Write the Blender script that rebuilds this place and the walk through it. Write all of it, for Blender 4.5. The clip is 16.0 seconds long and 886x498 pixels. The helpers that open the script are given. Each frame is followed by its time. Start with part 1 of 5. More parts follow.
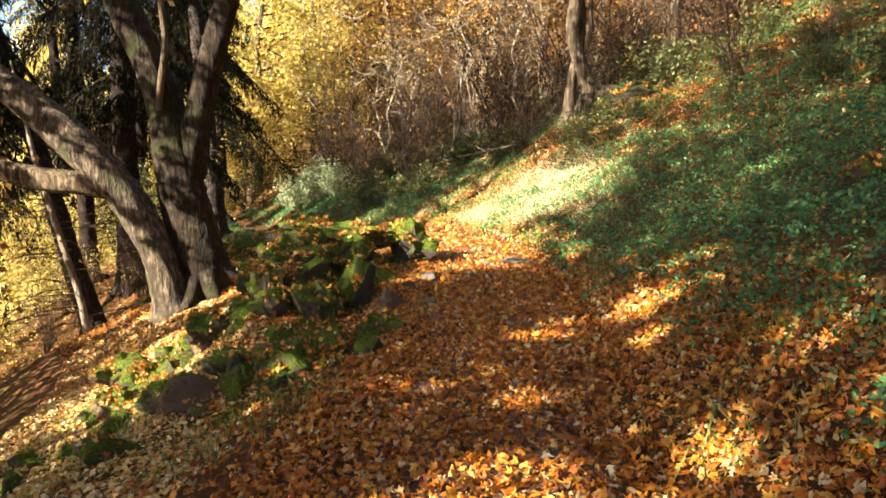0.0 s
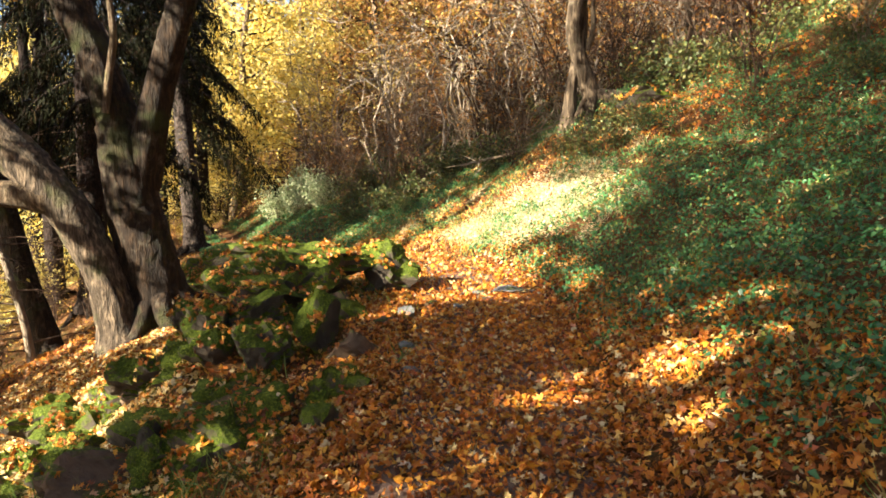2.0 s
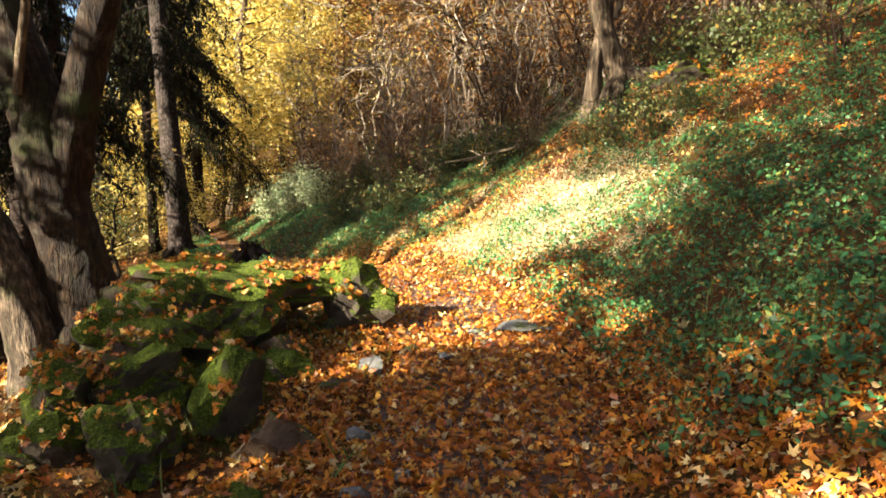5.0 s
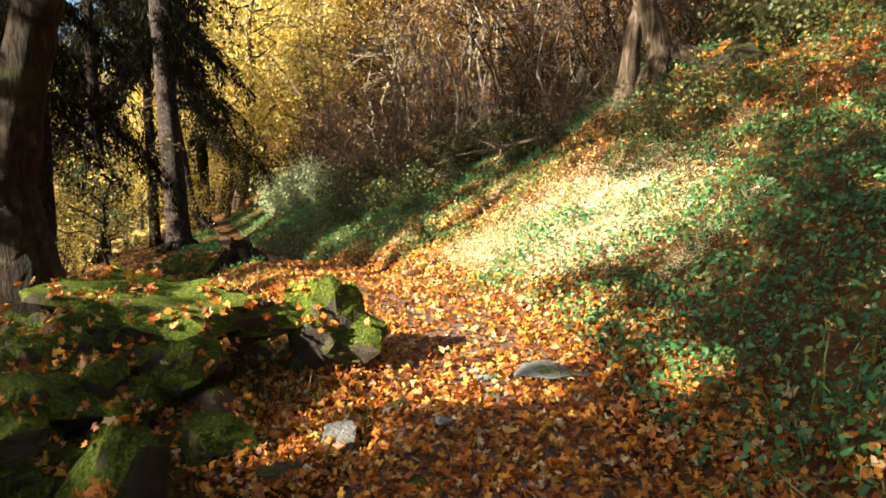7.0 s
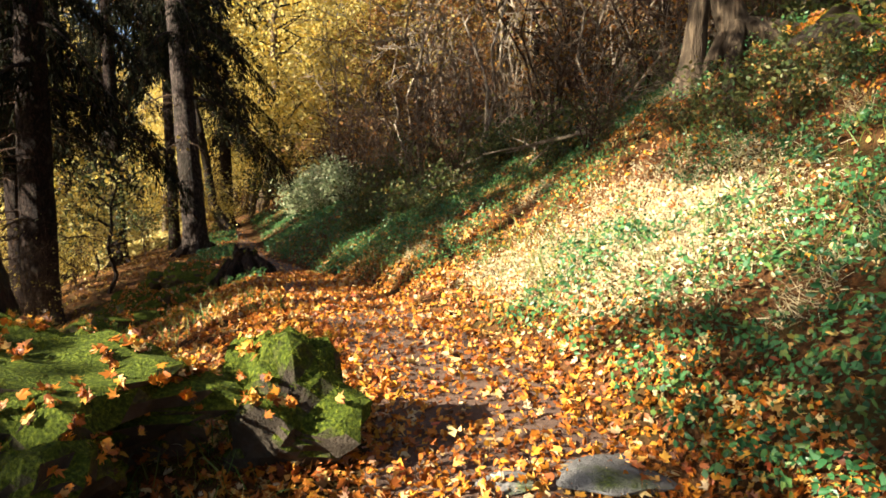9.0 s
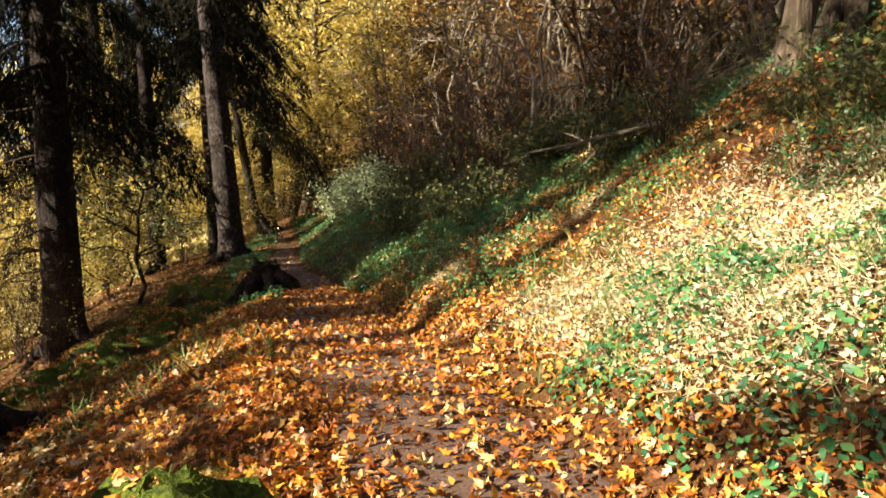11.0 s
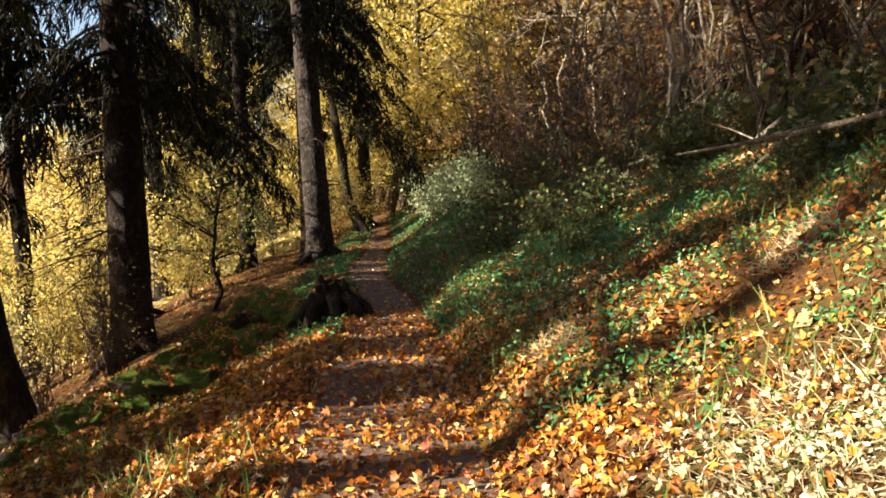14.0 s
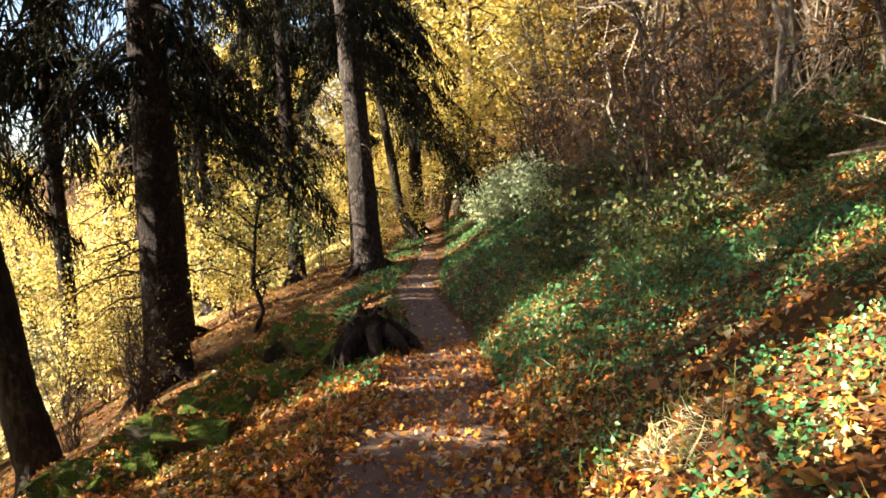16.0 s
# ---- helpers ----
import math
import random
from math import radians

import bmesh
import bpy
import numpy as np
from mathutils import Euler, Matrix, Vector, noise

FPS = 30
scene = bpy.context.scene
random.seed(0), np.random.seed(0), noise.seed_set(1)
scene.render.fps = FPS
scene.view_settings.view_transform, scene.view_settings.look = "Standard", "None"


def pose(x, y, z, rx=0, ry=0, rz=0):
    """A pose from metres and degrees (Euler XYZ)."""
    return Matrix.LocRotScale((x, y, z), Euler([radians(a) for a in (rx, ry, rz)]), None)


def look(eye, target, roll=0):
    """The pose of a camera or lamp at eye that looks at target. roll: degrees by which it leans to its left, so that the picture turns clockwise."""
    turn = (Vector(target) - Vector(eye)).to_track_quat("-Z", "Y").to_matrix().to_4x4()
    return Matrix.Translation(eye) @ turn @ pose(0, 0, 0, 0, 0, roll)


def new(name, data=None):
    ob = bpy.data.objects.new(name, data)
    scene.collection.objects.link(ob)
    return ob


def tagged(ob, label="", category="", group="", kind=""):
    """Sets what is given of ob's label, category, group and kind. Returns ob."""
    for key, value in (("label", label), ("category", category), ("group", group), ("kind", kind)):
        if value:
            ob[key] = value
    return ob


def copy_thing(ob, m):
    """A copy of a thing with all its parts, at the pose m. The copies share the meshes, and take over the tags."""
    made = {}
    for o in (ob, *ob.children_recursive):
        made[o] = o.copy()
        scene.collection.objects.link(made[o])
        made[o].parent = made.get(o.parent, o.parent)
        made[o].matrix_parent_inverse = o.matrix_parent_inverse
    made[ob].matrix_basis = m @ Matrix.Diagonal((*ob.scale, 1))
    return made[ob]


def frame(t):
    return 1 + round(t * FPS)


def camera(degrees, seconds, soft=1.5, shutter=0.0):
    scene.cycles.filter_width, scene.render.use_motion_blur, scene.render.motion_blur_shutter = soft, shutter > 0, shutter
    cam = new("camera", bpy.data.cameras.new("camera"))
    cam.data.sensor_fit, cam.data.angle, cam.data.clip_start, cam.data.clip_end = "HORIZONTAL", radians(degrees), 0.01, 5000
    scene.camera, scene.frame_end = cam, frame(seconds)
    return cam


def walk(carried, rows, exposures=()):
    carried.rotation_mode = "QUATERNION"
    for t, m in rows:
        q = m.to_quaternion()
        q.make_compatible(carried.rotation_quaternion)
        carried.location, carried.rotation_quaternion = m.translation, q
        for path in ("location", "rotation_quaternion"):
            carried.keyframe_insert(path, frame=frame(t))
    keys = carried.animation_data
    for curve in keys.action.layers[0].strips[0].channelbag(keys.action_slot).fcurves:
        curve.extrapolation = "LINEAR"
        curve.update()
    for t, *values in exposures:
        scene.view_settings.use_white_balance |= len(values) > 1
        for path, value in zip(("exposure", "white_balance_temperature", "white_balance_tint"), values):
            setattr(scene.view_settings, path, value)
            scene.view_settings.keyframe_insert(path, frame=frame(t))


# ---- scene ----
cam = camera(65.5, 16.0, soft=1.7)
METRES, EYE, TILT, LEAN, TURN = 12.0, 1.58, -6.0, 1.5, 0.0
ROWS = [
    (0.0, 0.0, 0.0, 0.0, -0.0, 0.0, -0.0),
    (0.5, 0.002, 0.031, 0.0045, -0.26, 0.22, -0.12),
    (1.0, 0.0035, 0.0587, 0.0083, -0.58, 0.46, 0.03),
    (1.5, 0.0064, 0.0907, 0.0128, -0.65, 0.66, 0.06),
    (2.0, 0.0093, 0.1201, 0.0158, -0.69, 0.89, -0.23),
    (2.5, 0.0126, 0.1503, 0.019, -0.79, 1.09, -0.26),
    (3.0, 0.0167, 0.1798, 0.024, -0.66, 1.04, -0.13),
    (3.5, 0.0208, 0.2112, 0.0279, -0.44, 1.01, -0.23),
    (4.0, 0.0244, 0.2411, 0.0307, -0.19, 0.95, -0.22),
    (6.5, 0.0356, 0.3975, 0.0501, 0.97, 0.1, -0.83),
    (7.0, 0.0363, 0.4274, 0.0534, 1.38, 0.08, -1.07),
    (7.5, 0.0371, 0.4602, 0.0572, 1.88, 0.07, -1.28),
    (8.0, 0.0384, 0.4893, 0.0607, 2.37, 0.11, -1.26),
    (8.5, 0.0401, 0.5224, 0.0654, 3.14, 0.07, -1.23),
    (9.0, 0.0414, 0.5553, 0.0708, 4.01, -0.06, -1.35),
    (11.5, 0.0427, 0.7102, 0.0965, 9.57, -0.52, -0.6),
    (12.0, 0.0397, 0.7433, 0.1024, 11.15, -0.68, -0.76),
    (12.5, 0.0346, 0.7737, 0.1067, 12.59, -0.75, -1.37),
    (13.0, 0.028, 0.8054, 0.1119, 14.03, -0.92, -1.9),
    (13.5, 0.0212, 0.8344, 0.1174, 15.31, -1.12, -1.99),
    (14.0, 0.0134, 0.8654, 0.123, 16.74, -1.31, -1.99),
    (14.5, 0.0043, 0.8927, 0.1284, 17.79, -1.44, -1.92),
    (15.0, -0.0046, 0.9218, 0.1329, 18.93, -1.44, -1.47),
    (15.5, -0.0129, 0.9484, 0.1371, 20.03, -1.39, -1.0),
    (16.0, -0.0236, 0.9788, 0.1408, 21.32, -1.27, -0.99),
]
walk(cam, [(t, pose(0, 0, EYE, TILT, LEAN, TURN) @ pose(METRES * x, METRES * y, METRES * z, 90 + pitch, roll, yaw)) for t, x, y, z, yaw, pitch, roll in ROWS],
     exposures=[(0.0, 2.95, 6300, 9), (4.0, 2.9, 6300, 9), (8.5, 2.42, 6250, 9), (11.5, 2.1, 6200, 9), (13.0, 2.15, 6150, 9), (14.5, 2.4, 6150, 9), (16.0, 2.95, 6050, 9)])

# ---- light ----
SUN_EL, SUN_AZ = 28.0, -33.0        # degrees above the horizon; degrees ahead of due left
SUN_DIR = Vector((-math.cos(radians(SUN_EL)) * math.cos(radians(SUN_AZ)), math.cos(radians(SUN_EL)) * math.sin(radians(SUN_AZ)), math.sin(radians(SUN_EL))))
world = bpy.data.worlds.new("sky")
scene.world = world
world.use_nodes = True
wn = world.node_tree.nodes
sky = wn.new("ShaderNodeTexSky")
sky.sky_type, sky.sun_disc = "NISHITA", False
sky.sun_elevation = radians(SUN_EL)
sky.sun_rotation = math.atan2(SUN_DIR.x, SUN_DIR.y)
sky.dust_density, sky.ozone_density = 2.5, 1.0
wn["Background"].inputs["Strength"].default_value = 0.05
world.node_tree.links.new(sky.outputs[0], wn["Background"].inputs["Color"])
lamp = bpy.data.lights.new("sun", "SUN")
lamp.energy, lamp.angle, lamp.color = 5.0, radians(0.55), (1.0, 0.86, 0.66)
new("sun", lamp).matrix_world = look(SUN_DIR * 100, (0, 0, 0))

# ---- the lie of the land ----
RNG = np.random.default_rng(7)


def table(ys, vs):
    """A smoothed line through rows of (y, value)."""
    yy = np.arange(-40.0, 140.0, 0.25)
    vv = np.interp(yy, ys, vs)
    k = np.hanning(13)
    k /= k.sum()
    vv = np.convolve(np.pad(vv, 6, mode="edge"), k, "valid")
    return lambda y: np.interp(y, yy, vv)


PY = [-40, -6, 0, 3.3, 5, 6.3, 8, 9.8, 10.7, 11.8, 13.2, 14.7, 16.5, 19.4, 20.8, 22.8, 25.6, 30, 36, 50, 140]
path_x = table(PY, [-3, 0, 0.1, 0.15, 0.4, 0.5, 0.65, 0.62, 0.42, -0.05, -0.95, -1.6, -2.2, -3.4, -3.9, -5.05, -6.4, -7.9, -10.2, -16, -60])
path_z = table(PY, [-1, -0.1, 0, 0, 0.04, 0.08, 0.18, 0.32, 0.42, 0.5, 0.5, 0.42, 0.25, -0.1, -0.15, -0.25, -0.4, -0.6, -0.8, -0.7, 1])
path_w = table(PY, [0.9, 0.9, 0.9, 0.9, 0.8, 0.77, 0.76, 0.75, 0.7, 0.65, 0.7, 0.65, 0.58, 0.55, 0.48, 0.46, 0.5, 0.48, 0.45, 0.45, 0.45])
left_s = table([-40, 3, 5.5, 10, 12, 14, 16, 19, 22, 30, 140], [0.22, 0.25, 0.36, 0.37, 0.38, 0.37, 0.44, 0.42, 0.33, 0.18, 0.2])
bank_h = table([-40, 5.6, 6.4, 7.0, 7.4, 7.8, 8.3, 9.2, 10.1, 10.7, 11.6, 140], [0, 0.0, 0.08, 0.28, 0.52, 0.82, 1.02, 1.08, 0.95, 0.45, 0, 0])


def bumps(x, y, f, seed):
    """Cheap smooth noise, about -1 to 1."""
    r = np.random.default_rng(seed)
    s = 0
    for k in range(7):
        a, b, c = r.uniform(0, 6.28), r.uniform(0, 6.28), f * r.uniform(0.5, 1.9)
        s = s + np.sin((x * math.cos(a) + y * math.sin(a)) * c + b)
    return s / 4.0


def ground_z(x, y):
    x, y = np.asarray(x, float), np.asarray(y, float)
    u, w = x - path_x(y), path_w(y)
    dr, dl = np.maximum(u - w, 0), np.maximum(-u - w, 0)
    far = 30 + 25 * (1 - np.exp(-np.maximum(dr - 30, 0) / 25))
    z = path_z(y) + 0.5 * np.where(dr < 30, dr, far) + 0.1 * (1 - np.exp(-dr / 0.3))
    crest = np.interp(dl + 0.10 * bumps(x, y, 3.1, 41), [0, 0.4, 0.8, 1.2, 1.6, 1.95, 2.3, 2.7, 3.2, 3.6], [0, 0.15, 0.31, 0.53, 0.88, 0.97, 0.64, 0.33, 0.1, 0])
    z = z + bank_h(y) * crest * (1 + 0.09 * bumps(x, y, 6.0, 42))
    drop = left_s(y) * np.maximum(dl - 0.15, 0) + 0.3 * np.logaddexp(0, (dl - 5.2) * 2) / 2
    z = z - 9 * (1 - np.exp(-drop / 9))
    z = z + 14 * (1 - np.exp(-np.maximum(y - 60, 0) / 120.0)) + 10 * (1 - np.exp(-np.maximum(-x - 60, 0) / 60.0))
    z = z + 0.6 * np.exp(-(((x - 3.1) / 1.1) ** 2 + ((y - 14.7) / 0.9) ** 2))
    z = z - 0.22 * np.exp(-((dr - 1.3) / 0.8) ** 2 - ((y - 13.4) / 1.3) ** 2)
    off = np.clip(dr + dl, 0, 1)
    return z + (0.02 + 0.05 * off) * bumps(x, y, 2.2, 3) + (0.006 + 0.014 * off) * bumps(x, y, 9.0, 4)


def gz(x, y):
    return float(ground_z(x, y))


# Where the sun finds its way through the crowns: x, y and half-widths on the ground, softness of the edge.
SUNNY = [
    (1.5, 12.2, 1.25, 1.5, 0.25), (0.4, 10.9, 1.2, 1.3, 0.35), (-0.1, 8.8, 0.4, 0.2, 0.7), (0.5, 9.4, 0.6, 0.25, 0.6), (-0.9, 13.2, 1.8, 1.3, 0.45), (0.9, 14.0, 1.3, 1.3, 0.4), (0.5, 15.3, 1.2, 0.9, 0.6), (-0.2, 15.0, 0.6, 0.7, 0.5), (0.6, 16.6, 0.5, 0.4, 0.8), (0.2, 9.8, 0.8, 0.5, 0.8), (-1.9, 12.5, 0.7, 0.6, 0.6), (1.6, 12.7, 0.7, 1.2, 0.3),
    (-3.7, 9.2, 1.5, 2.6, 0.3), (-5.3, 12.5, 1.3, 0.9, 0.3), (1.8, 6.0, 0.36, 0.36, 0.4), (2.3, 6.4, 0.3, 0.2, 0.7), (0.3, 3.5, 0.5, 0.22, 0.7), (0.6, 4.6, 0.4, 0.18, 0.7), (0.97, 6.17, 0.35, 0.14, 0.3), (-0.1, 4.94, 0.3, 0.14, 0.3), 
    (0.1, 3.0, 1.0, 0.3, 0.5), (1.33, 3.3, 0.2, 0.3, 0.5), (-1.5, 9.9, 0.5, 0.25, 0.6), (-7.2, 33.2, 1.8, 2.2, 0.2), (-6.6, 18.4, 0.8, 0.6, 0.4), (-9.5, 17.0, 1.8, 2.0, 0.4), (-7.6, 14.2, 1.0, 1.2, 0.4), (-12.5, 20.0, 2.0, 2.5, 0.4),
    (-3.0, 19.6, 1.0, 0.13, 0.5), (-4.9, 23.0, 1.2, 0.15, 0.5), (1.5, 18.5, 0.8, 0.4, 0.5), (-0.5, 20.5, 0.6, 0.4, 0.5), (-10.3, 30.2, 0.7, 0.5, 0.5),
]


def lets_sun(p, rng):
    """For points p (n, 3) in the crowns: True where a gap in the foliage stands between the sun and one of the sunny spots."""
    out = np.zeros(len(p), bool)
    s = np.array(SUN_DIR)
    for cx, cy, rx, ry, soft in SUNNY:
        cz = gz(cx, cy) + (0.6 if cx < -5 else 0.0)
        wide = 1.9 if cx > float(path_x(cy)) + float(path_w(cy)) else (1.4 if cx < float(path_x(cy)) - float(path_w(cy)) else 1.0)
        k = (p[:, 2] - cz) / s[2]
        gx, gy = p[:, 0] - s[0] * k, p[:, 1] - s[1] * k
        q = np.sqrt(((gx - cx) / (rx * wide)) ** 2 + ((gy - cy) / ry) ** 2)
        out |= (q < 1 + soft * (rng.random(len(p)) - 0.6)) & (k > 3.0)
    # boles that the sun reaches: x, y, from and to which height, half-width
    for tx, tyy, z0, z1, r in [(-10.1, 30.3, -1, 9, 0.5), (-5.4, 12.55, -1.3, 1.5, 0.75), (-10.2, 22.0, 0.8, 2.0, 0.2), (2.68, 14.5, 2.4, 5.5, 0.18)]:
        k = (p[:, 0] - tx) / s[0]
        yy, zz = p[:, 1] - s[1] * k, p[:, 2] - s[2] * k
        out |= (np.abs(yy - tyy) < r) & (zz > z0) & (zz < z1) & (k > 1.0) & (bumps(zz, yy, 5.0, 63) > -0.35)
    # flecks of sun all over the wood
    k = (p[:, 2] - 0.5) / s[2]
    gx, gy = p[:, 0] - s[0] * k, p[:, 1] - s[1] * k
    fleck = bumps(gx * 0.55, gy, 3.4, 61) + 0.5 * bumps(gx * 0.5, gy, 8.0, 62)
    out |= (fleck > np.where(gy > 14.5, np.where(gx > 4.0, 1.0, 0.66), 0.98)) & (k > 2.0)
    return out


# ---- materials ----
def nodes_of(name):
    m = bpy.data.materials.new(name)
    m.use_nodes = True
    nt = m.node_tree
    return m, nt, nt.nodes["Principled BSDF"]


def ramp(nt, fac, stops):
    r = nt.nodes.new("ShaderNodeValToRGB")
    while len(r.color_ramp.elements) < len(stops):
        r.color_ramp.elements.new(0.5)
    for e, (p, c) in zip(r.color_ramp.elements, stops):
        e.position, e.color = p, (*c, 1)
    nt.links.new(fac, r.inputs[0])
    return r.outputs[0]


def tex(nt, scale, detail=6.0, rough=0.6, stretch=None, kind="Object"):
    c = nt.nodes.new("ShaderNodeTexCoord")
    n = nt.nodes.new("ShaderNodeTexNoise")
    n.inputs["Scale"].default_value, n.inputs["Detail"].default_value, n.inputs["Roughness"].default_value = scale, detail, rough
    if stretch:
        mp = nt.nodes.new("ShaderNodeMapping")
        mp.inputs["Scale"].default_value = stretch
        nt.links.new(c.outputs[kind], mp.inputs[0])
        nt.links.new(mp.outputs[0], n.inputs["Vector"])
    else:
        nt.links.new(c.outputs[kind], n.inputs["Vector"])
    return n.outputs["Fac"]


def blend(nt, fac, a, b, mode="MIX"):
    m = nt.nodes.new("ShaderNodeMix")
    m.data_type, m.blend_type = "RGBA", mode
    for sock, v in ((m.inputs[0], fac), (m.inputs[6], a), (m.inputs[7], b)):
        if isinstance(v, (int, float)):
            sock.default_value = v
        elif isinstance(v, tuple):
            sock.default_value = (*v, 1)
        else:
            nt.links.new(v, sock)
    return m.outputs[2]


def bump(nt, bsdf, height, strength, distance):
    b = nt.nodes.new("ShaderNodeBump")
    b.inputs["Strength"].default_value, b.inputs["Distance"].default_value = strength, distance
    nt.links.new(height, b.inputs["Height"])
    nt.links.new(b.outputs[0], bsdf.inputs["Normal"])


def maths(nt, op, a, b=None, clamp=False):
    m = nt.nodes.new("ShaderNodeMath")
    m.operation, m.use_clamp = op, clamp
    for sock, v in ((m.inputs[0], a), (m.inputs[1], b)):
        if v is None:
            continue
        if isinstance(v, (int, float)):
            sock.default_value = v
        else:
            nt.links.new(v, sock)
    return m.outputs[0]


def leaf_material(name, stops, translucent=0.35, rough=0.55, big=None):
    """Leaves: a colour of its own for each leaf, light shining through in part."""
    m, nt, b = nodes_of(name)
    g = nt.nodes.new("ShaderNodeNewGeometry")
    col = ramp(nt, g.outputs["Random Per Island"], stops)
    mott = tex(nt, 45.0, 3.0)
    col = blend(nt, maths(nt, "MULTIPLY", mott, 0.45), col, (0.12, 0.04, 0.008) if big is None else big)
    nt.links.new(col, b.inputs["Base Color"])
    b.inputs["Roughness"].default_value = rough
    b.inputs["Specular IOR Level"].default_value = 0.35 if rough < 0.7 else 0.08
    if translucent:
        tr = nt.nodes.new("ShaderNodeBsdfTranslucent")
        nt.links.new(col, tr.inputs[0])
        mix = nt.nodes.new("ShaderNodeMixShader")
        mix.inputs[0].default_value = translucent
        nt.links.new(b.outputs[0], mix.inputs[1])
        nt.links.new(tr.outputs[0], mix.inputs[2])
        nt.links.new(mix.outputs[0], nt.nodes["Material Output"].inputs[0])
    return m


def bark_material(name, dark, light, moss, moss_amount, stretch, scale=9.0):
    m, nt, b = nodes_of(name)
    ridges = tex(nt, scale, 8.0, 0.65, stretch)
    patches = tex(nt, 1.6, 4.0)
    col = ramp(nt, ridges, [(0.36, dark), (0.52, tuple(0.45 * a + 0.3 * b for a, b in zip(dark, light))), (0.66, light)])
    lichen = ramp(nt, tex(nt, 3.5, 6.0, 0.7), [(0.55, (0, 0, 0)), (0.72, (1, 1, 1))])
    col = blend(nt, maths(nt, "MULTIPLY", lichen, 0.3), col, (0.24, 0.21, 0.15))
    mf = ramp(nt, maths(nt, "ADD", patches, moss_amount - 0.5), [(0.48, (0, 0, 0)), (0.62, (1, 1, 1))])
    col = blend(nt, maths(nt, "MULTIPLY", mf, 0.8), col, moss)
    nt.links.new(col, b.inputs["Base Color"])
    b.inputs["Roughness"].default_value = 0.85
    b.inputs["Specular IOR Level"].default_value = 0.2
    bump(nt, b, ridges, 1.0, 0.12)
    return m


def rock_material(name, rock_dark, rock_light, moss_level):
    """Stone with moss on what faces up."""
    m, nt, b = nodes_of(name)
    grain, coarse = tex(nt, 22.0, 8.0, 0.7), tex(nt, 3.2, 5.0)
    col = ramp(nt, coarse, [(0.3, rock_dark), (0.7, rock_light)])
    col = blend(nt, maths(nt, "MULTIPLY", grain, 0.5), col, (0.08, 0.07, 0.055))
    g = nt.nodes.new("ShaderNodeNewGeometry")
    sep = nt.nodes.new("ShaderNodeSeparateXYZ")
    nt.links.new(g.outputs["Normal"], sep.inputs[0])
    up = maths(nt, "ADD", maths(nt, "MULTIPLY", sep.outputs[2], 0.55), maths(nt, "MULTIPLY", coarse, 0.9))
    mf = ramp(nt, maths(nt, "ADD", up, moss_level - 0.5), [(0.52, (0, 0, 0)), (0.66, (1, 1, 1))])
    fuzz = tex(nt, 60.0, 4.0)
    mosscol = ramp(nt, fuzz, [(0.3, (0.014, 0.022, 0.003)), (0.52, (0.055, 0.08, 0.007)), (0.72, (0.16, 0.185, 0.018))])
    col = blend(nt, mf, col, mosscol)
    nt.links.new(col, b.inputs["Base Color"])
    b.inputs["Roughness"].default_value = 0.9
    b.inputs["Specular IOR Level"].default_value = 0.15
    bump(nt, b, maths(nt, "ADD", grain, maths(nt, "MULTIPLY", fuzz, 0.7)), 1.0, 0.025)
    return m


def soil_material():
    m, nt, b = nodes_of("soil")
    fine, mid = tex(nt, 38.0, 8.0, 0.7), tex(nt, 2.0, 6.0)
    col = ramp(nt, fine, [(0.3, (0.022, 0.012, 0.006)), (0.5, (0.075, 0.034, 0.013)), (0.72, (0.19, 0.085, 0.025))])
    green = ramp(nt, mid, [(0.5, (0, 0, 0)), (0.62, (1, 1, 1))])
    col = blend(nt, maths(nt, "MULTIPLY", green, 0.45), col, (0.045, 0.06, 0.015))
    nt.links.new(col, b.inputs["Base Color"])
    b.inputs["Roughness"].default_value = 0.95
    b.inputs["Specular IOR Level"].default_value = 0.1
    bump(nt, b, fine, 0.8, 0.03)
    return m


def trodden_material():
    m, nt, b = nodes_of("trodden_earth")
    fine, mid = tex(nt, 70.0, 8.0, 0.75), tex(nt, 5.0, 6.0)
    col = ramp(nt, fine, [(0.3, (0.045, 0.030, 0.022)), (0.55, (0.12, 0.075, 0.052)), (0.75, (0.34, 0.25, 0.19))])
    col = blend(nt, maths(nt, "MULTIPLY", mid, 0.6), col, (0.10, 0.045, 0.02))
    nt.links.new(col, b.inputs["Base Color"])
    b.inputs["Roughness"].default_value = 0.9
    bump(nt, b, fine, 0.8, 0.02)
    return m


SOIL = soil_material()
TROD = trodden_material()
LITTER = leaf_material("fallen_leaves", [(0.0, (0.07, 0.018, 0.005)), (0.18, (0.30, 0.08, 0.009)), (0.42, (0.48, 0.15, 0.011)), (0.64, (0.58, 0.22, 0.016)), (0.8, (0.68, 0.36, 0.035)), (0.9, (0.64, 0.44, 0.16)), (0.96, (0.60, 0.50, 0.30)), (1.0, (0.50, 0.07, 0.012))], 0.15, 0.5)
PALE = leaf_material("pale_leaves", [(0.0, (0.20, 0.08, 0.02)), (0.16, (0.50, 0.22, 0.03)), (0.34, (0.64, 0.40, 0.09)), (0.55, (0.70, 0.54, 0.22)), (0.85, (0.74, 0.64, 0.38)), (0.96, (0.64, 0.42, 0.05)), (1.0, (0.60, 0.12, 0.02))], 0.15, 0.5)
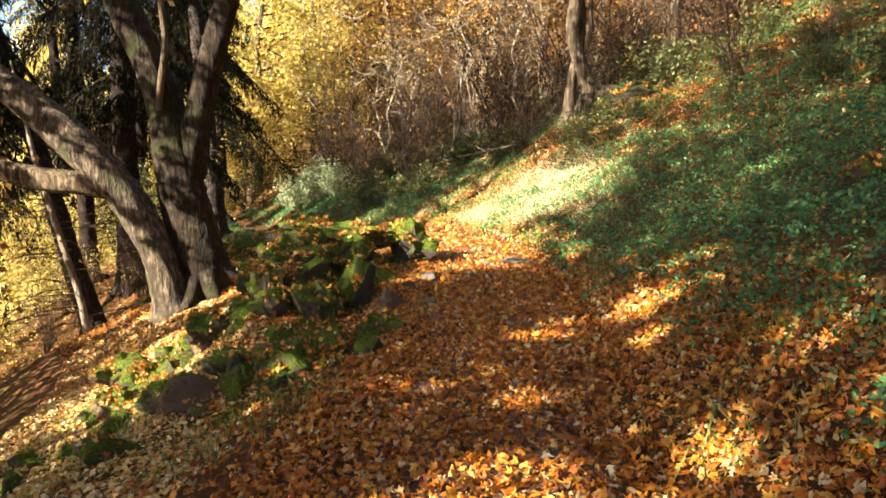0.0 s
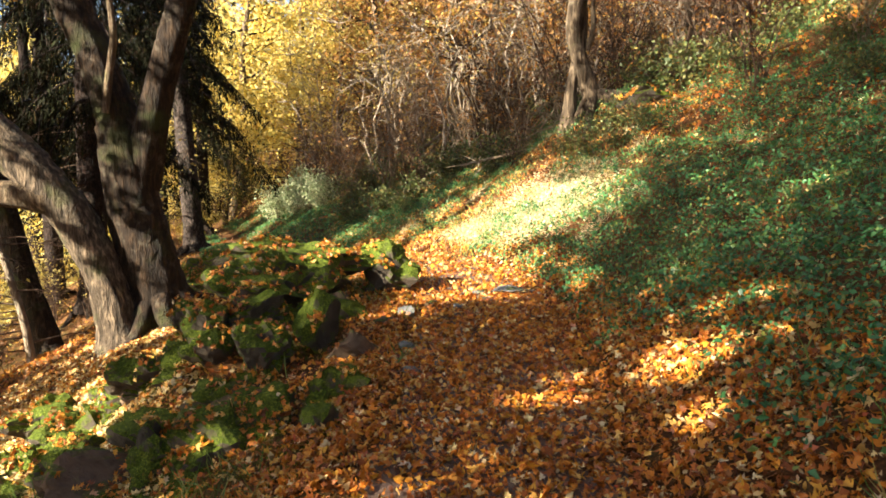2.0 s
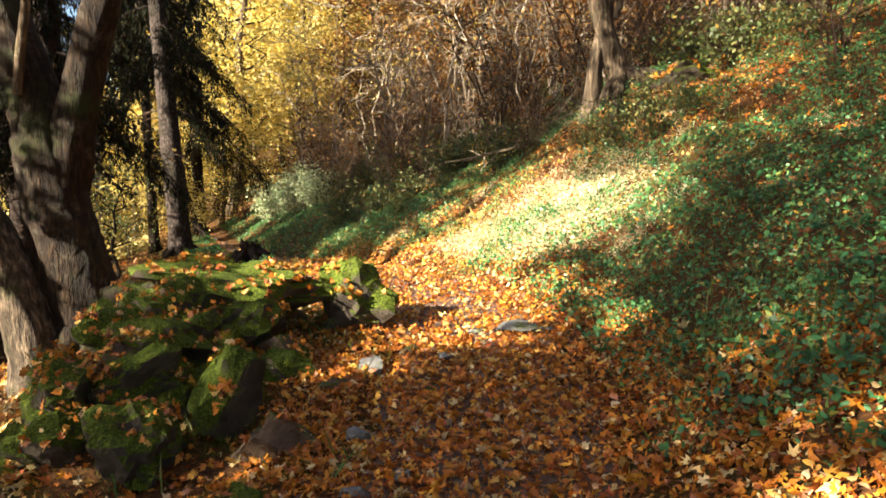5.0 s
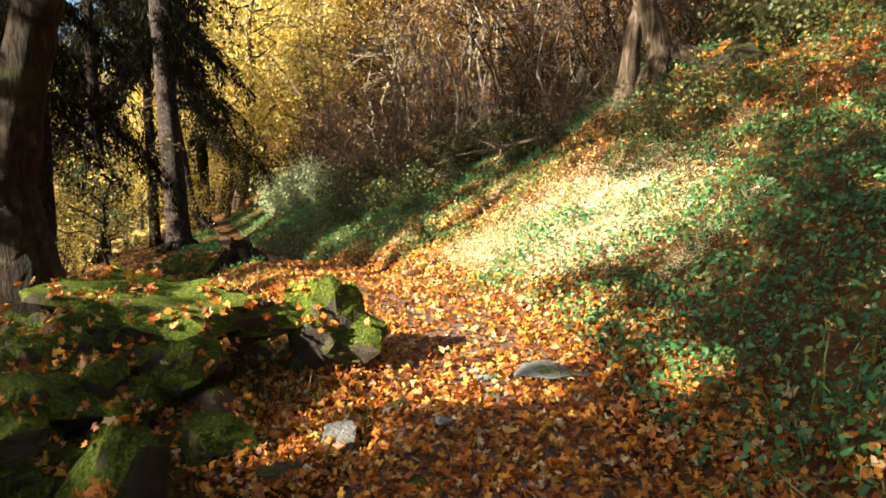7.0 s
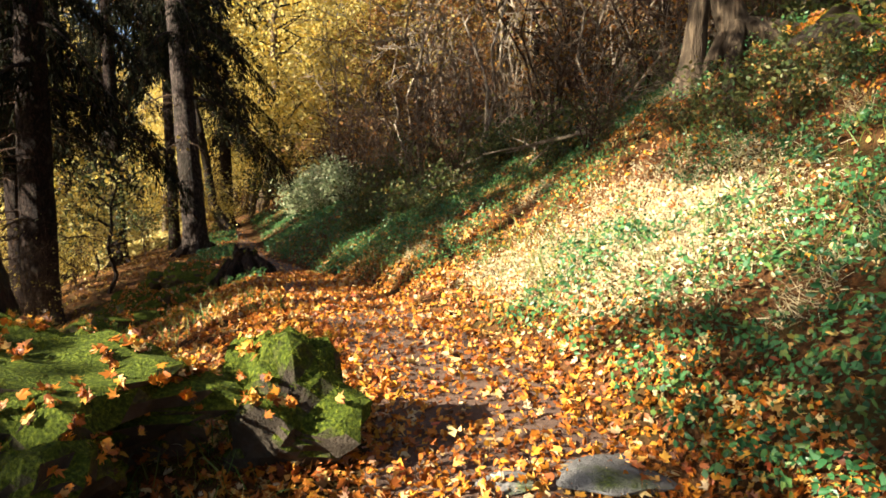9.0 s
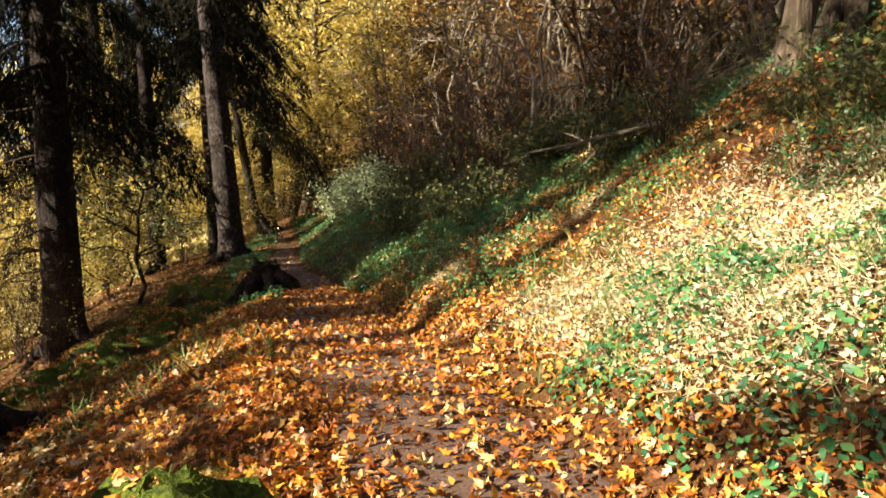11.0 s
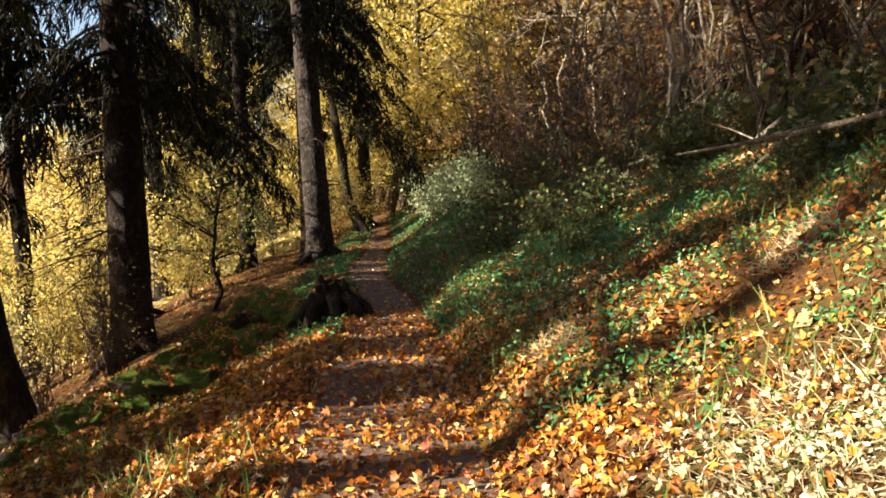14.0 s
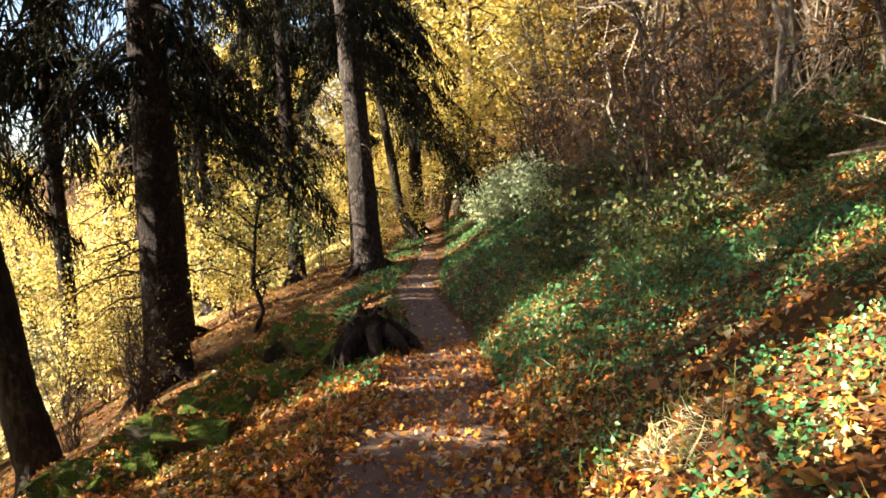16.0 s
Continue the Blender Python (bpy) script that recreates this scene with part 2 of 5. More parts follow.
GREEN = leaf_material("green_leaves", [(0.0, (0.018, 0.075, 0.026)), (0.4, (0.045, 0.15, 0.045)), (0.75, (0.085, 0.215, 0.06)), (0.93, (0.17, 0.26, 0.05)), (1.0, (0.28, 0.22, 0.03))], 0.3, 0.4, (0.03, 0.10, 0.045))
GRASS = leaf_material("grass_blades", [(0.0, (0.04, 0.10, 0.018)), (0.5, (0.10, 0.19, 0.03)), (0.8, (0.24, 0.26, 0.06)), (1.0, (0.42, 0.34, 0.13))], 0.3, 0.5, (0.06, 0.08, 0.02))
YELLOW = leaf_material("yellow_leaves", [(0.0, (0.36, 0.24, 0.035)), (0.3, (0.62, 0.46, 0.07)), (0.65, (0.76, 0.64, 0.25)), (0.9, (0.56, 0.55, 0.22)), (1.0, (0.52, 0.24, 0.03))], 0.5, 0.5, (0.52, 0.42, 0.09))
OCHRE = leaf_material("ochre_leaves", [(0.0, (0.14, 0.09, 0.02)), (0.35, (0.30, 0.21, 0.035)), (0.7, (0.44, 0.33, 0.07)), (0.9, (0.26, 0.26, 0.07)), (1.0, (0.40, 0.17, 0.03))], 0.4, 0.5, (0.26, 0.19, 0.04))
RUSSET = leaf_material("russet_leaves", [(0.0, (0.10, 0.04, 0.014)), (0.4, (0.27, 0.115, 0.022)), (0.75, (0.40, 0.22, 0.04)), (1.0, (0.20, 0.15, 0.04))], 0.35, 0.5)
OLIVE = leaf_material("olive_leaves", [(0.0, (0.03, 0.05, 0.015)), (0.5, (0.08, 0.105, 0.03)), (0.85, (0.17, 0.165, 0.05)), (1.0, (0.30, 0.20, 0.04))], 0.35, 0.5, (0.05, 0.08, 0.02))
SILVER = leaf_material("grey_green_leaves", [(0.0, (0.14, 0.22, 0.10)), (0.5, (0.32, 0.38, 0.20)), (1.0, (0.55, 0.52, 0.34))], 0.45, 0.5, (0.22, 0.28, 0.14))
NEEDLE = leaf_material("spruce_needles", [(0.0, (0.004, 0.004, 0.002)), (0.45, (0.009, 0.010, 0.004)), (0.8, (0.022, 0.027, 0.010)), (1.0, (0.045, 0.02, 0.010))], 0.08, 0.8, (0.01, 0.012, 0.005))
STRAW = leaf_material("straw", [(0.0, (0.30, 0.27, 0.08)), (0.5, (0.52, 0.44, 0.16)), (1.0, (0.66, 0.56, 0.26))], 0.4, 0.6, (0.40, 0.34, 0.10))
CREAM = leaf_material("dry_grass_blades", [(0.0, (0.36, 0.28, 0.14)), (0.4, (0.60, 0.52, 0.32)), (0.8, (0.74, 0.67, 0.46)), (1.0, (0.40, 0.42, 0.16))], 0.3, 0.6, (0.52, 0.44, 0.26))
MOSSY = leaf_material("moss_tufts", [(0.0, (0.018, 0.03, 0.003)), (0.5, (0.085, 0.125, 0.01)), (1.0, (0.24, 0.26, 0.025))], 0.2, 0.8, (0.03, 0.05, 0.006))
BARK = bark_material("maple_bark", (0.006, 0.0035, 0.002), (0.050, 0.030, 0.015), (0.026, 0.033, 0.007), 0.45, (1.6, 1.6, 0.35))
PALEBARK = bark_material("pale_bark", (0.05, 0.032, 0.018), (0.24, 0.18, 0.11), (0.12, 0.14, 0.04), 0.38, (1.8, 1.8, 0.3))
SPRUCEBARK = bark_material("spruce_bark", (0.006, 0.0035, 0.0028), (0.058, 0.033, 0.023), (0.04, 0.045, 0.016), 0.3, (1.5, 1.5, 0.9), 16.0)
# sun dapple painted into the bark: light tone, dark blotches in the moss slot
SUNSPRUCE = bark_material("sun_dappled_spruce_bark", (0.006, 0.004, 0.0035), (0.125, 0.093, 0.077), (0.022, 0.018, 0.012), 0.5, (1.5, 1.5, 0.7), 11.0)
FORKBARK = bark_material("forked_tree_bark", (0.025, 0.017, 0.010), (0.17, 0.125, 0.08), (0.09, 0.10, 0.03), 0.4, (1.8, 1.8, 0.3))
# maple bark lightened to carry the sunlight on the leaning stem
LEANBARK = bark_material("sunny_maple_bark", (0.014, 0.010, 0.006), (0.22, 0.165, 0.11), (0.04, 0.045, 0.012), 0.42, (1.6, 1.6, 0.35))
PALESTEM = bark_material("pale_stem_bark", (0.16, 0.12, 0.08), (0.55, 0.47, 0.37), (0.16, 0.16, 0.06), 0.3, (1.5, 1.5, 0.6))
TWIG = bark_material("twig_bark", (0.035, 0.02, 0.012), (0.16, 0.10, 0.062), (0.08, 0.09, 0.03), 0.3, (1, 1, 0.4))
DEADWOOD = bark_material("dead_wood", (0.16, 0.12, 0.08), (0.42, 0.35, 0.26), (0.09, 0.12, 0.02), 0.35, (2, 2, 0.3))
ROCK = rock_material("mossy_rock", (0.02, 0.015, 0.011), (0.10, 0.08, 0.058), 0.56)
BAREROCK = rock_material("bare_rock", (0.10, 0.10, 0.098), (0.26, 0.26, 0.255), 0.02)
BROWNROCK = rock_material("brown_rock", (0.055, 0.032, 0.018), (0.20, 0.13, 0.08), 0.2)


# ---- mesh makers ----
def mesh_of(name, verts, faces, material, smooth=False):
    me = bpy.data.meshes.new(name)
    verts = np.asarray(verts, np.float32)
    if isinstance(faces, np.ndarray):
        n, k = faces.shape
        me.vertices.add(len(verts))
        me.vertices.foreach_set("co", verts.ravel())
        me.loops.add(n * k)
        me.loops.foreach_set("vertex_index", faces.astype(np.int32).ravel())
        me.polygons.add(n)
        me.polygons.foreach_set("loop_start", np.arange(0, n * k, k, dtype=np.int32))
        me.polygons.foreach_set("loop_total", np.full(n, k, np.int32))
    else:
        me.from_pydata([tuple(map(float, v)) for v in verts], [], faces)
    if smooth:
        me.polygons.foreach_set("use_smooth", np.ones(len(me.polygons), bool))
    me.update(calc_edges=True)
    me.materials.append(material)
    return me


def part(name, me, parent, label=""):
    ob = new(name, me)
    ob.parent = parent
    return tagged(ob, label)


def root(name, m=None):
    ob = new(name)
    ob.empty_display_size = 0.2
    if m is not None:
        ob.matrix_basis = m
    return ob


def leaf_template(kind):
    """Corner points (x along the leaf, y across, z up) and triangles of one leaf, about 1 long."""
    if kind == "maple":
        a = [(-0.08, 0, 0), (-0.16, 0.2, 0.08), (0.1, 0.47, 0.2), (0.2, 0.17, 0.03), (0.58, 0.4, 0.2), (0.5, 0.13, 0.04), (0.98, 0, 0.16),
             (0.5, -0.13, 0.04), (0.58, -0.4, 0.2), (0.2, -0.17, 0.03), (0.1, -0.47, 0.2), (-0.16, -0.2, 0.08)]
        return np.array([(x - 0.4, y, z) for x, y, z in a]), np.array([(0, i + 1, i) for i in range(1, 11)])
    if kind == "oval":
        a = [(-0.5, 0, 0), (-0.1, 0.3, 0.08), (0.3, 0.22, 0.06), (0.55, 0, -0.04), (0.3, -0.22, 0.06), (-0.1, -0.3, 0.08)]
        return np.array(a), np.array([(0, 2, 1), (0, 3, 2), (0, 4, 3), (0, 5, 4)])
    if kind == "card":
        return np.array([(-0.5, 0, 0), (0.0, 0.3, 0.05), (0.5, 0, 0), (0.0, -0.3, 0.05)]), np.array([(0, 2, 1), (0, 3, 2)])
    if kind == "blade":
        return np.array([(0, 0.02, 0), (0, -0.02, 0), (0.5, 0.016, 0.04), (0.5, -0.016, 0.04), (1.0, 0, -0.1)]), np.array([(0, 1, 3), (0, 3, 2), (2, 3, 4)])
    return np.array([(0, 0.03, 0), (0, -0.03, 0), (0.6, 0.06, 0.02), (0.6, -0.06, -0.02), (1.0, 0, 0)]), np.array([(0, 1, 3), (0, 3, 2), (2, 3, 4)])


def scatter(p, normal, along, size, kind, rng, tilt=0.0):
    """Verts and faces of leaves at p with face normals and lengthwise directions (made square to the normal)."""
    n = len(p)
    normal = normal + tilt * rng.normal(size=(n, 3))
    normal /= np.linalg.norm(normal, axis=1)[:, None] + 1e-9
    along = along - (along * normal).sum(1)[:, None] * normal
    along /= np.linalg.norm(along, axis=1)[:, None] + 1e-9
    side = np.cross(normal, along)
    t, f = leaf_template(kind)
    curl = rng.uniform(-1.0, 2.2, n)[:, None, None]
    s = np.asarray(size)[:, None, None]
    loc = t[None] + (0.07 * rng.normal(size=(n, *t.shape)) if kind in ("maple", "oval") else 0)
    v = p[:, None] + s * (loc[..., 0:1] * along[:, None] + loc[..., 1:2] * side[:, None] + curl * loc[..., 2:3] * normal[:, None])
    faces = f[None] + (np.arange(n) * len(t))[:, None, None]
    return v.reshape(-1, 3), faces.reshape(-1, 3)


def ground_normal(x, y):
    e = 0.08
    gx = (ground_z(x + e, y) - ground_z(x - e, y)) / (2 * e)
    gy = (ground_z(x, y + e) - ground_z(x, y - e)) / (2 * e)
    n = np.stack([-gx, -gy, np.ones_like(gx)], 1)
    return n / np.linalg.norm(n, axis=1)[:, None]


def tube(points, radii, segs=10, rough=0.0, seed=0, step=0.0):
    """A round limb through points, with wandering knobs. Verts and quads."""
    pts, rad = np.asarray(points, float), np.asarray(radii, float)
    if step:
        d = np.r_[0, np.cumsum(np.linalg.norm(np.diff(pts, axis=0), axis=1))]
        s = np.linspace(0, d[-1], max(3, int(d[-1] / step) + 1))
        sm = np.stack([np.interp(s, d, pts[:, k]) for k in range(3)], 1)
        for _ in range(3):
            sm[1:-1] = 0.25 * sm[:-2] + 0.5 * sm[1:-1] + 0.25 * sm[2:]
        pts, rad = sm, np.interp(s, d, rad)
    n = len(pts)
    tan = np.gradient(pts, axis=0)
    tan /= np.linalg.norm(tan, axis=1)[:, None] + 1e-9
    ref = np.array([0.31, 0.95, 0.0]) if abs(tan[0][1]) < 0.9 else np.array([1.0, 0, 0])
    a = np.cross(tan, ref)
    a /= np.linalg.norm(a, axis=1)[:, None] + 1e-9
    b = np.cross(tan, a)
    th = np.arange(segs) * 2 * math.pi / segs
    ring = np.cos(th)[None, :, None] * a[:, None] + np.sin(th)[None, :, None] * b[:, None]
    r = rad[:, None] * np.ones(segs)
    if rough:
        rr = np.random.default_rng(seed)
        ph = rr.uniform(0, 6.28, 4)
        ln = np.arange(n)[:, None] * (step or 0.3)
        r = r * (1 + rough * (np.sin(3 * th + ph[0] + 1.1 * ln) * 0.5 + np.sin(5 * th + ph[1] - 0.7 * ln) * 0.35 + np.sin(2 * th + ph[2] + 3.1 * ln) * 0.3) + rough * 0.3 * rr.normal(size=(n, segs)))
    v = (pts[:, None] + ring * r[..., None]).reshape(-1, 3)
    i, j = np.meshgrid(np.arange(n - 1), np.arange(segs), indexing="ij")
    k = (j + 1) % segs
    f = np.stack([i * segs + j, (i + 1) * segs + j, (i + 1) * segs + k, i * segs + k], -1).reshape(-1, 4)
    cap = np.array([[(n - 1) * segs + q for q in (0, segs // 3, 2 * segs // 3, segs - 1)]])
    return v, np.concatenate([f, cap])


def join(pieces):
    vs, fs, o = [], [], 0
    for v, f in pieces:
        vs.append(v)
        fs.append(f + o)
        o += len(v)
    return np.concatenate(vs), np.concatenate(fs)


# ---- ground ----
def spaced(lo, hi, fine_lo, fine_hi, step, grow):
    out, s, v = [], step, fine_lo
    while v > lo:
        s *= grow
        v -= s
        out.append(v)
    out = out[::-1] + list(np.arange(fine_lo, fine_hi, step))
    s, v = step, fine_hi
    while v < hi:
        out.append(v)
        s *= grow
        v += s
    return np.array(out + [hi])


gx, gy = spaced(-1500, 1500, -6, 5, 0.1, 1.09), spaced(-1500, 1500, -1, 22, 0.1, 1.09)
GX, GY = np.meshgrid(gx, gy, indexing="ij")
GV = np.stack([GX, GY, ground_z(GX, GY)], -1).reshape(-1, 3)
ii, jj = np.meshgrid(np.arange(len(gx) - 1), np.arange(len(gy) - 1), indexing="ij")
GF = np.stack([ii * len(gy) + jj, (ii + 1) * len(gy) + jj, (ii + 1) * len(gy) + jj + 1, ii * len(gy) + jj + 1], -1).reshape(-1, 4)
ground = tagged(new("ground", mesh_of("ground", GV, GF, SOIL, True)), "brown woodland soil of a hillside with a footpath", "ground", kind="structure")


ty = np.arange(-4, 60, 0.1)
tk = np.linspace(-1, 1, 17)
TX = path_x(ty)[:, None] + tk[None] * (path_w(ty) * 0.95 + 0.06 * bumps(ty, ty * 0, 3.0, 51))[:, None]
TY = np.repeat(ty[:, None], 17, 1)
TZ = ground_z(TX, TY) + 0.012 * (1 - tk[None] ** 6) - 0.004
ii, jj = np.meshgrid(np.arange(len(ty) - 1), np.arange(16), indexing="ij")
TF = np.stack([ii * 17 + jj, ii * 17 + jj + 1, (ii + 1) * 17 + jj + 1, (ii + 1) * 17 + jj], -1).reshape(-1, 4)
tagged(new("footpath", mesh_of("footpath", np.stack([TX, TY, TZ], -1).reshape(-1, 3), TF, TROD, True)), "trodden dark grey-brown earth footpath", "path", kind="structure")


def on_ground(n, x0, x1, y0, y1, keep=None, lift=0.01):
    x, y = RNG.uniform(x0, x1, n), RNG.uniform(y0, y1, n)
    if keep is not None:
        k = keep(x, y)
        x, y = x[k], y[k]
    return np.stack([x, y, ground_z(x, y) + lift], 1), ground_normal(x, y)


def litter(name, label, n, box, keep, kind, lo, hi, material, lift=0.02, tilt=0.35, category="leaf litter"):
    p, nn = on_ground(n, *box, keep)
    p[:, 2] += RNG.uniform(0, lift, len(p))
    v, f = scatter(p, nn, RNG.normal(size=(len(p), 3)), RNG.uniform(lo, hi, len(p)), kind, RNG, tilt)
    return tagged(new(name, mesh_of(name, v, f, material)), label, category, kind="stuff")


def off_path(x, y):
    return np.abs(x - path_x(y)) - path_w(y)


def bare_path(x, y, floor):
    """How many leaves lie at a place on the path: few on its trodden middle further on."""
    mid = np.interp(y, [8.9, 10.6, 13.5, 17], [1.0, 0.4 * floor, 0.34 * floor, 0.25 * floor])
    edge = np.clip((off_path(x, y) + 0.42) / 0.35 + 0.5 * bumps(x, y, 2.6, 91), 0, 1)
    return np.maximum(mid * (1 + 0.6 * bumps(x, y, 3.2, 92)), edge * np.interp(y, [9, 12, 18], [1, 0.55, 0.4]))


def spread(x, y):
    """How far the thick litter reaches out from the path: up the slope beside its first stretch."""
    return 0.35 + np.where((x > path_x(y)) & (y < 7.8), np.clip(0.75 + 0.65 * bumps(x, y, 1.6, 85), 0, 2), 0.0)


litter("path_leaves", "orange and brown fallen leaves lying thick on the footpath", 96000, (-4.2, 3.4, 0.8, 20), lambda x, y: (off_path(x, y) < spread(x, y) + 0.3 * RNG.random(len(x))) & (RNG.random(len(x)) < bare_path(x, y, 0.8)), "maple", 0.026, 0.070, LITTER, 0.04, 0.75)
litter("path_leaf_crumbs", "small curled brown leaves on the footpath", 116000, (-4.2, 3.4, 0.8, 20), lambda x, y: (off_path(x, y) < spread(x, y) + 0.25) & (RNG.random(len(x)) < bare_path(x, y, 1.25)), "oval", 0.016, 0.055, LITTER, 0.03, 0.8)
litter("bank_leaves", "brown and orange fallen leaves between mossy rocks", 60000, (-9, 0.2, 1.2, 21), lambda x, y: (x < path_x(y)) & (off_path(x, y) > 0.1) & (off_path(x, y) < 6) & ((y > 10) | (x > -2.3)), "maple", 0.026, 0.066, LITTER, 0.04, 0.7)
# The lit side of the bank gets paler leaves, to raise its brightness.
litter("dry_bank_leaves", "pale yellow and brown dry leaves that brighten the sunlit bank", 50000, (-7, -1.6, 1.2, 13), lambda x, y: (x < path_x(y)) & (off_path(x, y) > np.interp(y, [5, 7, 10, 12], [0.9, 1.7, 2.1, 1.8])) & (off_path(x, y) < 6), "oval", 0.025, 0.07, PALE, 0.03, 0.5)
litter("slope_leaves", "yellow and orange fallen leaves on the grassy slope", 80000, (-3, 8, 1, 24), lambda x, y: (x > path_x(y)) & (off_path(x, y) > 0.15) & (off_path(x, y) < 4.5) & (RNG.random(len(x)) < np.where(y < 12.8, np.where(off_path(x, y) > 0.45 + 0.25 * bumps(x, y, 2.0, 81), 0.16, 0.65), np.where(y > 14, 0.42, 0.16) + 0.22 * bumps(x, y, 1.5, 96))), "maple", 0.018, 0.05, PALE, 0.06, 0.8)
litter("slope_leaf_crumbs", "small curled orange leaves on the grassy slope", 105000, (-3, 8, 1, 24), lambda x, y: (x > path_x(y)) & (off_path(x, y) > 0.15) & (off_path(x, y) < 5.5) & ((RNG.random(len(x)) < np.where(y > 12.5, np.where(y > 13, 0.95, 0.62) + 0.35 * bumps(x, y, 1.7, 93), 0.22))), "oval", 0.02, 0.055, LITTER, 0.04, 0.8)
# Pale litter keeps to the sun pool, so its colour adds to the light.
litter("dry_grass_litter", "fine straw-coloured litter that brightens the slope's sun pool", 90000, (-1.5, 5, 9.5, 17.5), lambda x, y: (x > path_x(y)) & (off_path(x, y) > 0.3 + 0.4 * bumps(x, y, 1.8, 94)) & (np.exp(-((x - 1.3) / 1.7) ** 2 - ((y - 12.3) / 1.6) ** 2) > 0.3 + 0.45 * RNG.random(len(x))), "card", 0.015, 0.045, CREAM, 0.05, 0.9)
litter("far_path_leaves", "dull brown leaves trodden into the far path", 9000, (-14, -3, 18, 42), lambda x, y: off_path(x, y) < 0.8, "oval", 0.04, 0.09, LITTER, 0.02, 0.4)
litter("far_leaves", "brown fallen leaves on the wooded hillside", 90000, (-25, 25, 14, 60), lambda x, y: (off_path(x, y) > 0.6) & (RNG.random(len(x)) < np.interp(y, [14, 24, 60], [1, 0.9, 0.45])), "card", 0.06, 0.15, RUSSET, 0.05, 0.5)


def green_patch(x, y):
    """How green the slope is: thick beside the near path, in scattered clumps further on, thick again under the far brush."""
    d = x - path_x(y) - path_w(y)
    g = bumps(x, y, 1.3, 11) * 0.6 + bumps(x, y, 4.0, 12) * 0.35
    # green thins out in the sun pool, which leaves it paler
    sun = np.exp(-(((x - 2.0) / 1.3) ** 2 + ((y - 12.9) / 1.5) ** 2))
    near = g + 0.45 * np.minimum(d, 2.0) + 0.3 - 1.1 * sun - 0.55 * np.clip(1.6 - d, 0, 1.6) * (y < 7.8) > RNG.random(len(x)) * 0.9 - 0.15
    clump = bumps(x, y, 3.0, 13) + 0.6 * bumps(x, y, 8.0, 14) + 0.25 * np.minimum(d, 2.0) - 0.4 * sun > 0.08 + 0.5 * RNG.random(len(x))
    far = g + 0.6 > 0.9 * RNG.random(len(x))
    return (d > 0.05) & np.where(y < 11.6, near, np.where((y > 16.8) & (d < 2.0), far, clump))


p, nn = on_ground(270000, -2.5, 8, 1, 24, green_patch)
p[:, 2] += RNG.uniform(0.02, 0.09, len(p)) + 0.09 * RNG.random(len(p)) * (1 + bumps(p[:, 0], p[:, 1], 9.0, 31))
v, f = scatter(p, nn, RNG.normal(size=(len(p), 3)), RNG.uniform(0.018, 0.056, len(p)) * np.where(p[:, 1] > 12.5, 0.75, 1.0), "oval", RNG, 0.7)
tagged(new("green_ground_cover", mesh_of("green_ground_cover", v, f, GREEN)), "low green ground cover plants in drifts on the slope", "undergrowth", kind="stuff")

p, nn = on_ground(120000, -17, 2, 17, 45, lambda x, y: (off_path(x, y) > 0.0) & (off_path(x, y) < np.where(x > path_x(y), 2.6, 1.3)) & (bumps(x, y, 1.5, 71) + 0.5 * bumps(x, y, 5.0, 72) > np.where(x > path_x(y), -0.5, 0.0)))
p[:, 2] += RNG.uniform(0.02, 0.16, len(p))
v, f = scatter(p, nn, RNG.normal(size=(len(p), 3)), RNG.uniform(0.04, 0.10, len(p)), "card", RNG, 0.8)
tagged(new("green_verge", mesh_of("green_verge", v, f, GREEN)), "green weeds along the edges of the far path", "undergrowth", kind="stuff")

litter("upper_slope_leaves", "brown and orange leaves on the upper slope", 10000, (3.5, 13, 3, 21), lambda x, y: off_path(x, y) > 3.0, "maple", 0.04, 0.10, LITTER, 0.06, 0.7)


# ---- grass ----
p, nn = on_ground(90000, -9, 6, 1, 30, lambda x, y: (off_path(x, y) > 0.0) & (off_path(x, y) < 3.5) & (bumps(x, y, 2.0, 21) + 0.4 * bumps(x, y, 6.0, 22) > np.where((x > path_x(y)) & (y > 11), -0.1, 0.3)))
v, f = scatter(p, RNG.normal(size=(len(p), 3)), np.array([0, 0, 1.0]) + 0.45 * RNG.normal(size=(len(p), 3)), RNG.uniform(0.08, 0.26, len(p)), "blade", RNG)
tagged(new("grass", mesh_of("grass", v, f, GRASS)), "thin green and straw-coloured grass tufts beside the path", "grass", kind="stuff")


# Dry grass, massed in the sun pool to paint it brighter, with clumps elsewhere.
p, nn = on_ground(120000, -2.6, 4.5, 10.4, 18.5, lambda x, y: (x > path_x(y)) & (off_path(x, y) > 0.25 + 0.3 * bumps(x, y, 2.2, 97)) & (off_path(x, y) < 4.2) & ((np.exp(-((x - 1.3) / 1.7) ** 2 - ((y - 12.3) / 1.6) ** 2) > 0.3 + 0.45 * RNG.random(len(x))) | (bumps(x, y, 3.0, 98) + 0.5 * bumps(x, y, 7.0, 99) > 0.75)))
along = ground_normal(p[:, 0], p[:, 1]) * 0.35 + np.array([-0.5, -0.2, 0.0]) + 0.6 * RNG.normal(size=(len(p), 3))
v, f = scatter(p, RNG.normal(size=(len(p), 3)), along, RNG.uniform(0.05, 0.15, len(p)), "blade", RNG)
tagged(new("dry_grass", mesh_of("dry_grass", v, f, CREAM)), "matted straw-coloured dry grass, thickest in the slope's sun pool", "grass", kind="stuff")

